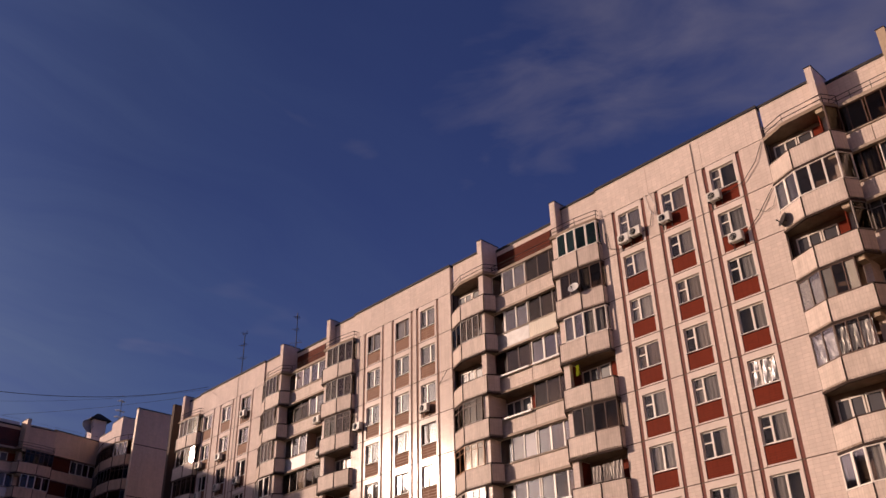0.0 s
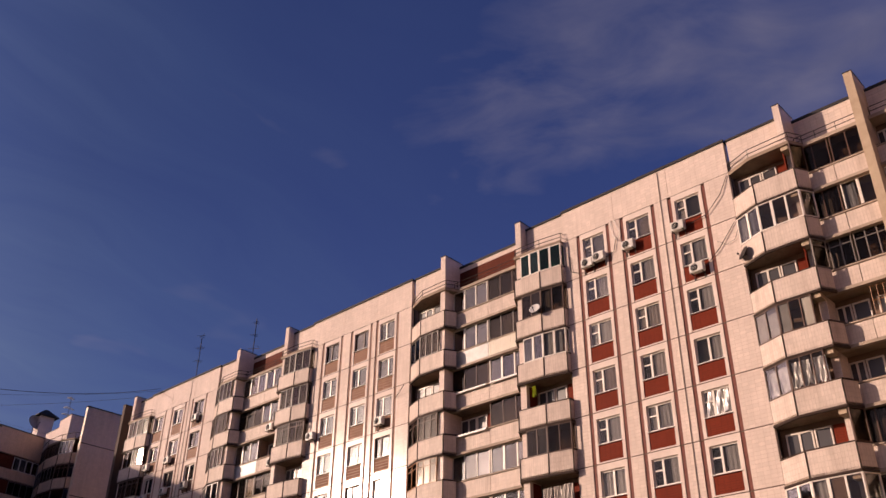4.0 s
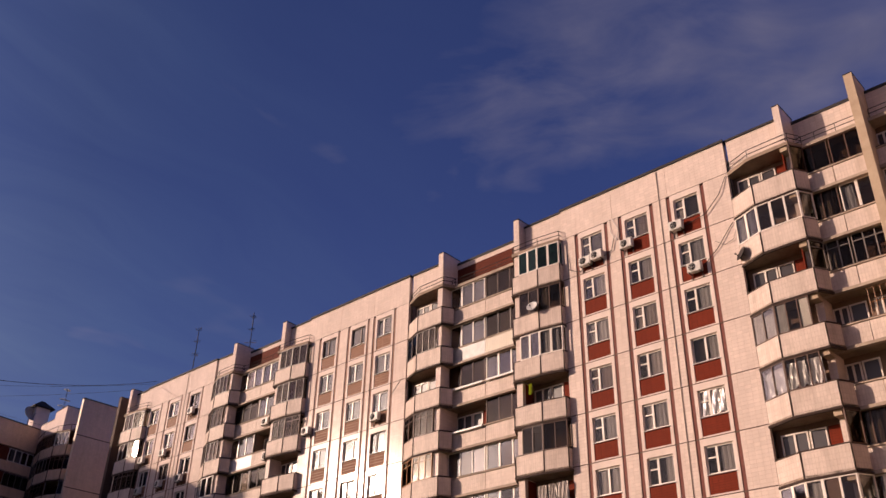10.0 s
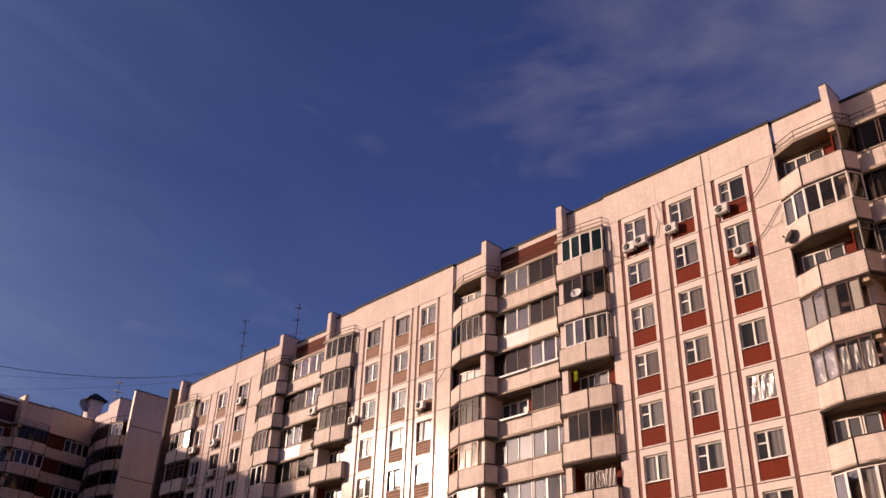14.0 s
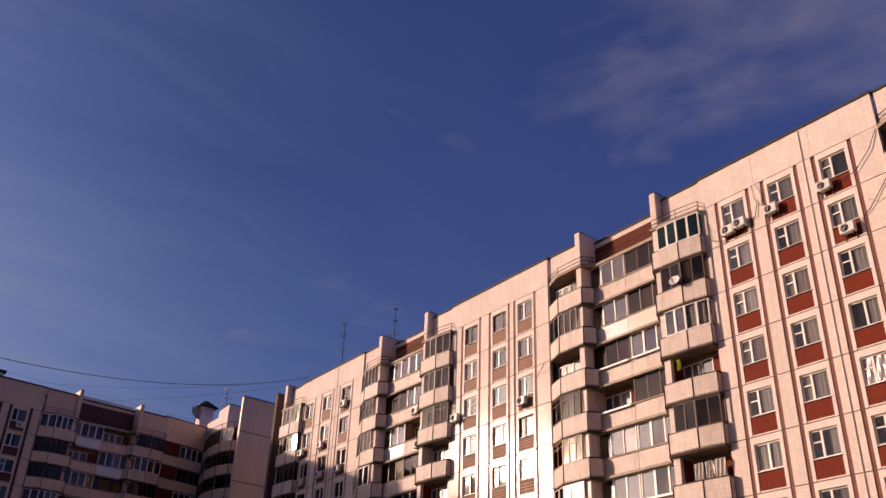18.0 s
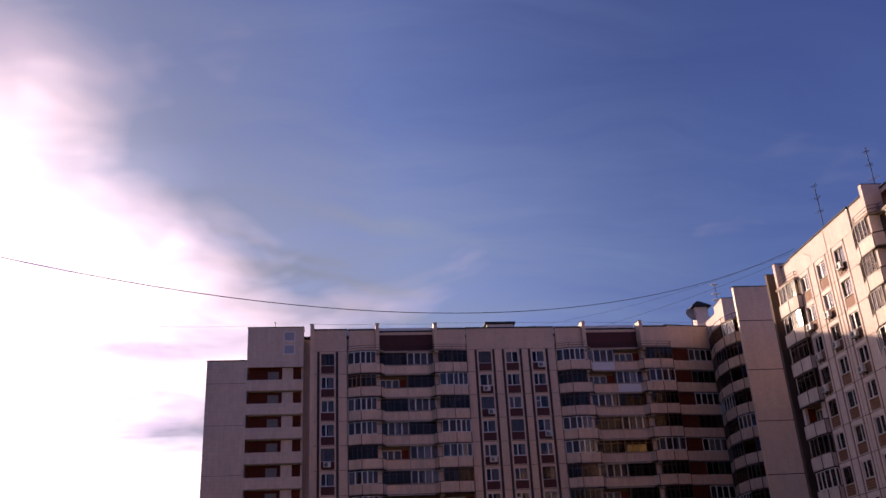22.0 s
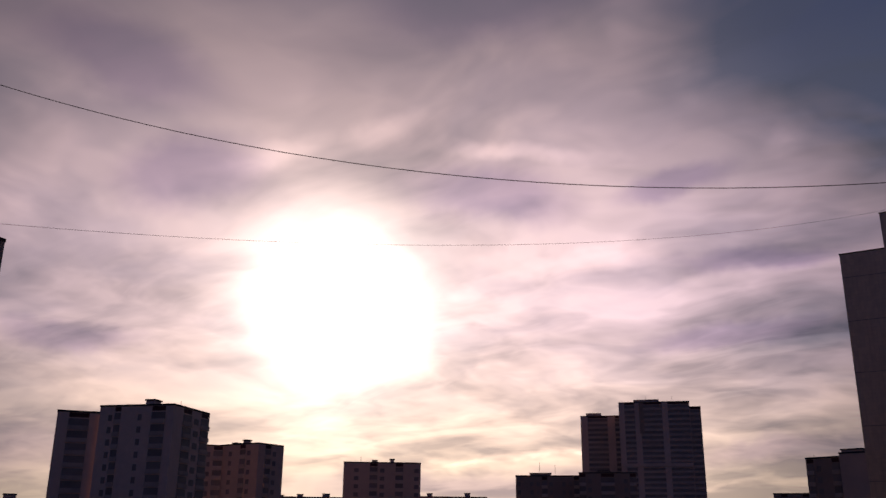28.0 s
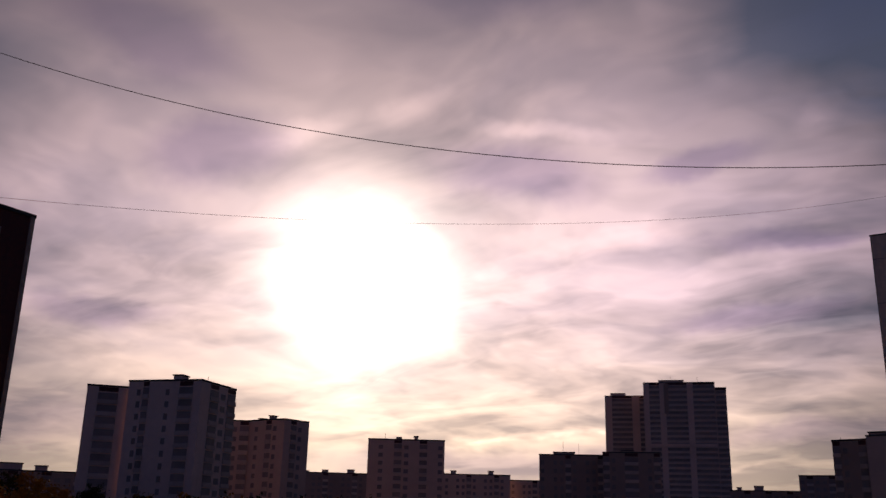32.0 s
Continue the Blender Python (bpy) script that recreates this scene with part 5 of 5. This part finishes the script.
def dish(label, radius, mat, m):
    ob = thing("satellite_dish", label, "satellite dish", m, "satellite dishes")
    bowl = [(radius * i / 8, 0.28 * radius * (i / 8) ** 2) for i in range(9)] + [(radius * i / 8, 0.28 * radius * (i / 8) ** 2 - 0.02) for i in range(8, -1, -1)]
    part("bowl", lathe("bowl", mat, bowl, 28), ob, pose(0, -0.25, 0.1, 68, 0, 0))
    part("arm", rods("arm", IRON, 0.015, [(0, -0.25, 0.1 - radius * 0.9), (0, -0.25 - radius * 1.0, 0.05)]), ob)
    part("receiver", lathe("receiver", BLACK, [(0.0, -0.06), (0.035, -0.06), (0.045, 0.05), (0.0, 0.06)], 10), ob, pose(0, -0.25 - radius, 0.06, 70, 0, 0))
    part("bracket", rods("bracket", IRON, 0.02, [(0, -0.2, 0.08), (0, 0.02, 0.0)]), ob)
    return ob


dish("small white satellite dish fixed to a balcony parapet", 0.34, SHEET, on_long(-28.75, -0.62, F1[10] + 1.2, 10))
# dark iron bowl colour stands for the shaded face of this dish
dish("satellite dish beside a balcony, coloured dark as if in shade", 0.38, IRON, on_long(-15.75, -0.02, F1[10] + 0.30, -38))
big_dish = dish("large grey satellite dish on the roof", 0.98, ZINC, at(40.95, 105.15, 42.0, 10))
part("pole", rods("pole", IRON, 0.05, [(0, 0.0, -2.8), (0, 0.0, 0.05)]), big_dish)


def antenna(label, m, height, bars, finish=IRON, thick=0.012):
    ob = thing("television_antenna", label, "antenna", m, "roof antennas")
    part("mast", rods("mast", IRON, 0.035, [(0, 0, 0), (0.03, 0, height * 0.6), (0, 0, height)]), ob)
    for z, half, tilt in bars:
        part("boom", rods("boom", finish, thick + 0.008, [(-half, 0, z - tilt), (half, 0, z + tilt)]), ob)
        for i in range(4):
            x = -half + 2 * half * (i + 0.5) / 4
            part("rod", rods("rod", finish, thick, [(x, -0.35 + 0.05 * i, z), (x, 0.35 - 0.05 * i, z)], sides=4), ob)
    return ob


antenna("tall thin television antenna on the roof edge", on_long(-68.1, 0.6, 36.8), 4.6, [(4.8, 0.35, 0.08), (3.6, 0.5, -0.12), (2.3, 0.5, -0.25)])
antenna("tall thin television antenna with crossed bars", on_long(-61.7, 2.0, 36.8), 5.0, [(4.6, 0.25, 0.05), (3.4, 0.3, 0.0), (2.1, 0.9, -0.25)])
antenna("television antenna with pale reflectors on the corner roof", at(42.25, 99.4, 40.48, 20), 3.9, [(3.7, 0.45, 0.05), (2.5, 0.7, 0.12), (1.7, 0.75, 0.14)], SHEET, 0.035)
antenna("short whip antenna on the stair tower", on_shade(-10.4, 0.6, 40.4), 0.9, [(0.75, 0.12, 0.0)])

# the vent with its black hood, roof box, cables
VENT = thing("roof_vent", "cream rendered roof vent under a black pitched hood", "roof vent", at(42.1, 105.05, 38.85))
part("shaft", boxes("shaft", TRIM, (-0.82, 0.82, -0.65, 0.65, 0, 4.25)), VENT)
part("hood", prism("hood", BITUMEN, ([(-1.25, -1.0), (1.25, -1.0), (1.25, 1.0), (-1.25, 1.0)], 4.25, 4.35)), VENT)
hood = bpy.data.meshes.new("hood_roof")
hood.from_pydata([(-1.25, -1.0, 4.35), (1.25, -1.0, 4.35), (1.25, 1.0, 4.35), (-1.25, 1.0, 4.35), (-0.2, 0, 5.25), (0.2, 0, 5.25)], [], [(0, 1, 5, 4), (1, 2, 5), (2, 3, 4, 5), (3, 0, 4), (3, 2, 1, 0)])
hood.materials.append(BITUMEN)
part("hood_roof", hood, VENT)
BOX = thing("roof_box", "pale roof housing with a flat black lid", "roof housing", on_shade(15.9, 1.5, 39.8))
part("body", boxes("body", SHEET, (-1.6, 1.6, 0, 2.5, 0, 1.2)), BOX)
part("lid", boxes("lid", BITUMEN, (-1.85, 1.85, -0.25, 2.75, 1.2, 1.45)), BOX)


def cable(label, a, b, sag, radius=0.025, steps=40, group="overhead cables"):
    a, b = Vector(a), Vector(b)
    pts = [a.lerp(b, i / steps) - Vector((0, 0, sag * 4 * (i / steps) * (1 - i / steps))) for i in range(steps + 1)]
    return tagged(new("overhead_cable", rods("overhead_cable", CABLE, radius, pts)), label, "cable", group)


cable("black overhead cable sagging across the courtyard", (39.6, 74.0, 38.0), (-62.0, 15.35, 38.45), 13.9, 0.022, 60)
cable("thin overhead cable to the stair tower roof", (-12.7, 100.4, 40.7), (-62.0, 7.8, 24.2), 4.0, 0.012, 50)
cable("thin overhead cable between two roofs", (39.8, 78.0, 38.2), (26.0, 104.0, 40.0), 0.4, 0.013)
cable("thin overhead cable between two roofs", (40.5, 75.0, 38.3), (15.9, 104.6, 40.7), 1.2, 0.010)
for u0, u1, z in ((-6.2, 1.2, 40.75), (1.2, 7.9, 40.7), (7.9, 25.5, 40.75), (25.5, 32.5, 40.6), (32.5, 41.0, 40.5)):
    cable("taut wire along the roof edge", on_shade(u0, -0.1, z).translation, on_shade(u1, -0.1, z - 0.1).translation, 0.05, 0.011, 8, "roof edge wires")
for u0, u1 in ((-76.4, -60.0), (-53.5, -36.6), (-30.1, -12.8)):
    cable("taut wire along the roof edge", (40.6, -u0, 37.5), (40.6, -u1, 37.5), 0.05, 0.012, 8, "roof edge wires")


def loop(label, pts, mat=CABLE, radius=0.022):
    """A loose cable hung on the facade; points are (u, y, z)."""
    fine_pts = []
    for p, q in zip(pts, pts[1:]):
        fine_pts += [tuple(Vector((39.0 + p[1], -p[0], p[2])).lerp(Vector((39.0 + q[1], -q[0], q[2])), i / 4)) for i in range(4)]
    fine_pts.append((39.0 + pts[-1][1], -pts[-1][0], pts[-1][2]))
    return tagged(new("facade_cable", rods("facade_cable", mat, radius, fine_pts, sides=5)), label, "cable", "loose facade cables")


loop("loose black cable between air conditioner and balcony", [(-18.9, -0.05, F1[11] + 0.55), (-17.6, -0.12, F1[11] + 0.75), (-16.7, -0.12, F1[11] + 1.6), (-16.2, -0.05, F1[11] + 2.6)])
loop("loose black cable between air conditioner and balcony", [(-18.1, -0.05, F1[10] + 0.6), (-17.2, -0.10, F1[10] + 1.3), (-16.2, -0.06, F1[10] + 2.5)])
loop("loose pale cable hanging beside a window", [(-17.3, -0.06, F1[10] + 1.75), (-16.8, -0.08, F1[10] + 1.35), (-16.3, -0.08, F1[10] + 1.5), (-16.1, -0.05, F1[10] + 2.0)], METAL, 0.015)
loop("pale cable loops hanging from the roof", [(-23.6, -0.05, F1[11] + 2.9), (-23.5, -0.08, F1[11] + 1.9), (-23.2, -0.08, F1[11] + 1.3), (-23.0, -0.06, F1[11] + 1.9), (-23.35, -0.06, F1[11] + 2.8)], SHEET, 0.018)
loop("loose black cable below air conditioners", [(-26.6, -0.05, F1[11] + 1.6), (-26.5, -0.08, F1[11] + 0.5), (-25.8, -0.06, F1[11] + 0.15), (-25.3, -0.05, F1[11] + 0.3)])
loop("loose black cable beside air conditioner", [(-24.1, -0.05, F1[11] + 0.6), (-23.5, -0.1, F1[11] + 0.75), (-23.3, -0.06, F1[11] + 1.6)])
loop("cable running down the facade pier", [(-20.25, -0.03, 36.9), (-20.25, -0.03, 20.0), (-20.3, -0.03, 1.5)], PIPE, 0.02)
loop("cable running down the facade pier", [(-67.4, -0.03, 36.9), (-67.4, -0.03, 20.0), (-67.4, -0.03, 1.5)], PIPE, 0.02)
loop("slanting cable stay beside a balcony", [(-63.3, -0.1, F1[8] + 2.2), (-63.0, -0.2, F1[8] + 0.8)])
loop("thin bracket rod sticking out of the wall", [(-41.3, 0.0, F1[9] + 2.0), (-40.0, -0.5, F1[9] + 2.45)])


def cloth(name, label, category, w, h, mat, m):
    v, f = [], []
    n = 10
    for i in range(n + 1):
        x = w * i / n
        for j in range(7):
            z = -h * j / 6 * (1 + 0.08 * math.sin(i * 1.3))
            v.append((x, 0.05 * math.sin(i * 1.7 + j * 0.6), z))
    for i in range(n):
        for j in range(6):
            a = i * 7 + j
            f.append((a, a + 7, a + 8, a + 1))
    k = len(v)
    v += [(x, y + 0.012, z) for x, y, z in v]
    f += [tuple(reversed([q + k for q in face])) for face in f]
    me = bpy.data.meshes.new(name)
    me.from_pydata(v, [], f)
    me.materials.append(mat)
    return tagged(new(name, me), label, category)


def hung(u, y, z, *args):
    ob = cloth(*args, None)
    ob.matrix_basis = on_long(u, y, z)
    return ob


hung(-29.6, -0.3, F1[8] + 2.45, "cloth", "bright yellow-green cloth hung in an open balcony", "cloth", 0.27, 0.62, YELLOW)
for u, w in ((-29.2, 0.6), (-28.5, 0.5), (-27.9, 0.7)):
    tagged(hung(u, -0.25, F1[6] + 2.1, "laundry", "washed linen drying in an open balcony", "laundry", w, 1.0, LINEN), group="drying laundry")


# ---- trees ----
def leaf_crown(name, mat, centre, radii, clumps, leaves, seed):
    rng = np.random.default_rng(seed)
    v, f = [], []
    for _ in range(clumps):
        d = rng.normal(size=3)
        d /= np.linalg.norm(d)
        c = np.array(centre) + d * np.array(radii) * rng.uniform(0.45, 1.0)
        r = rng.uniform(0.35, 0.8)
        for _ in range(leaves):
            p = c + rng.normal(size=3) * r * 0.5
            a, b = rng.normal(size=3), rng.normal(size=3)
            a *= 0.13 / np.linalg.norm(a)
            b *= 0.10 / np.linalg.norm(b)
            n = len(v)
            v += [tuple(p - a), tuple(p + b), tuple(p + a), tuple(p - b)]
            f.append((n, n + 1, n + 2, n + 3))
    me = bpy.data.meshes.new(name)
    me.from_pydata(v, [], f)
    me.materials.append(mat)
    return me


def tree(label, height, mat, seed):
    ob = thing("tree", label, "tree", at(), "courtyard trees")
    rng = random.Random(seed)
    bm = bmesh.new()

    def limb(p, q, r0, r1):
        d = (q - p).normalized()
        a = d.orthogonal().normalized()
        b = d.cross(a)
        rings = []
        for t in (0.0, 0.5, 1.0):
            c = p.lerp(q, t) + (a * rng.uniform(-1, 1) + b * rng.uniform(-1, 1)) * r0 * (0.6 if t == 0.5 else 0)
            r = r0 + (r1 - r0) * t
            rings.append([bm.verts.new(c + r * (math.cos(k * 1.0472) * a + math.sin(k * 1.0472) * b)) for k in range(6)])
        for s, t in zip(rings, rings[1:]):
            for k in range(6):
                bm.faces.new((s[k], s[(k + 1) % 6], t[(k + 1) % 6], t[k]))
    top = Vector((rng.uniform(-0.3, 0.3), rng.uniform(-0.3, 0.3), height * 0.8))
    limb(Vector((0, 0, 0)), top, 0.16, 0.04)
    for i in range(9):
        t = rng.uniform(0.35, 0.9)
        a = i * 2.4 + rng.uniform(-0.4, 0.4)
        l = height * rng.uniform(0.18, 0.30)
        p = top * t
        limb(p, p + Vector((math.cos(a) * l, math.sin(a) * l, l * 0.8)), 0.06, 0.015)
    me = bpy.data.meshes.new("trunk")
    bm.to_mesh(me)
    bm.free()
    me.materials.append(BARK)
    part("trunk", me, ob)
    part("crown", leaf_crown("crown", mat, (0, 0, height * 0.66), (height * 0.24, height * 0.24, height * 0.36), 90, 60, seed), ob)
    return ob


gold = tree("young tree with yellow-orange autumn leaves", 9.5, LEAF, 3)
dull = tree("leafy tree with dull dark-green leaves", 11.0, LEAF_DARK, 7)
first = True
for az, d, s in ((62.6, 72, 0.88), (60.4, 80, 0.96), (58.9, 95, 0.90), (43.9, 120, 0.82), (41.7, 128, 0.83)):
    p = polar(az, d)
    m = at(p.x, p.y, 0, az * 7) @ Matrix.Scale(s, 4)
    if first:
        gold.matrix_basis, first = m, False
    else:
        copy_thing(gold, at(p.x, p.y, 0, az * 7)).scale = (s, s, s)
first = True
for az, d, s in ((18.5, 150, 0.86), (16.0, 158, 0.9), (61.5, 110, 0.95), (57.0, 130, 0.9), (64.0, 100, 1.0)):
    p = polar(az, d)
    if first:
        dull.matrix_basis, first = at(p.x, p.y, 0, az * 5) @ Matrix.Scale(s, 4), False
    else:
        copy_thing(dull, at(p.x, p.y, 0, az * 5)).scale = (s, s, s)


def far_wood(name, label, az0, az1, d, mats, seed, clumps):
    """A belt of trees too far to count: many ragged clumps of leaves on an uneven skyline."""
    rng = np.random.default_rng(seed)
    v, f, pick = [], [], []
    bumps = rng.uniform(0.0, 6.28, 5)
    for _ in range(clumps):
        az = rng.uniform(az0, az1)
        p = polar(az, d + rng.uniform(-9, 9))
        crest = 6.9 + 0.7 * math.sin(az * 2.3 + bumps[0]) + 0.5 * math.sin(az * 5.1 + bumps[1]) + 0.4 * math.sin(az * 9.7 + bumps[2])
        c = np.array((p.x, p.y, crest * (1.0 - rng.uniform(0, 1) ** 2 * 0.9)))
        m = int(rng.integers(0, len(mats)))
        for _ in range(12):
            q = c + rng.normal(size=3) * 0.55
            a, b = rng.normal(size=3), rng.normal(size=3)
            a *= 0.34 / np.linalg.norm(a)
            b *= 0.26 / np.linalg.norm(b)
            n = len(v)
            v += [tuple(q - a), tuple(q + b), tuple(q + a), tuple(q - b)]
            f.append((n, n + 1, n + 2, n + 3))
            pick.append(m)
    me = bpy.data.meshes.new(name)
    me.from_pydata(v, [], f)
    for m in mats:
        me.materials.append(m)
    me.polygons.foreach_set("material_index", pick)
    return tagged(new(name, me), label, "trees", kind="stuff")


far_wood("far_wood", "dark belt of far trees below the apartment blocks", 13.0, 50.0, 165.0, [LEAF_DARK, LEAF_DARK, BARK], 21, 5200)
far_wood("autumn_wood", "belt of far trees turning orange in autumn", 39.0, 66.0, 150.0, [LEAF, OCHRE, LEAF_DARK], 22, 2600)


tip = tree("slim ochre tree top below the shaded block", 8.6, OCHRE, 11)
p = polar(-7.4, 62)
tip.matrix_basis = at(p.x, p.y, 0, 40)


# shiny foil behind the glass of the long block
for u, y, z, w, turn in ((-19.4, 0.17, F1[7] + 1.08, 1.3, 0), (-14.6, -0.49, F1[7] + 1.12, 0.85, 0), (-13.7, -0.48, F1[7] + 1.12, 0.7, 0), (-15.95, 0.10, F1[7] + 1.12, 1.35, -22)):
    ob = hung(u, y, z + 1.25, "foil_sheet", "crumpled shiny foil hung behind the glass", "foil sheet", w, 1.2, FOIL)
    ob.matrix_basis = on_long(u, y, z + 1.25, turn)
    ob["group"] = "foil sheets"
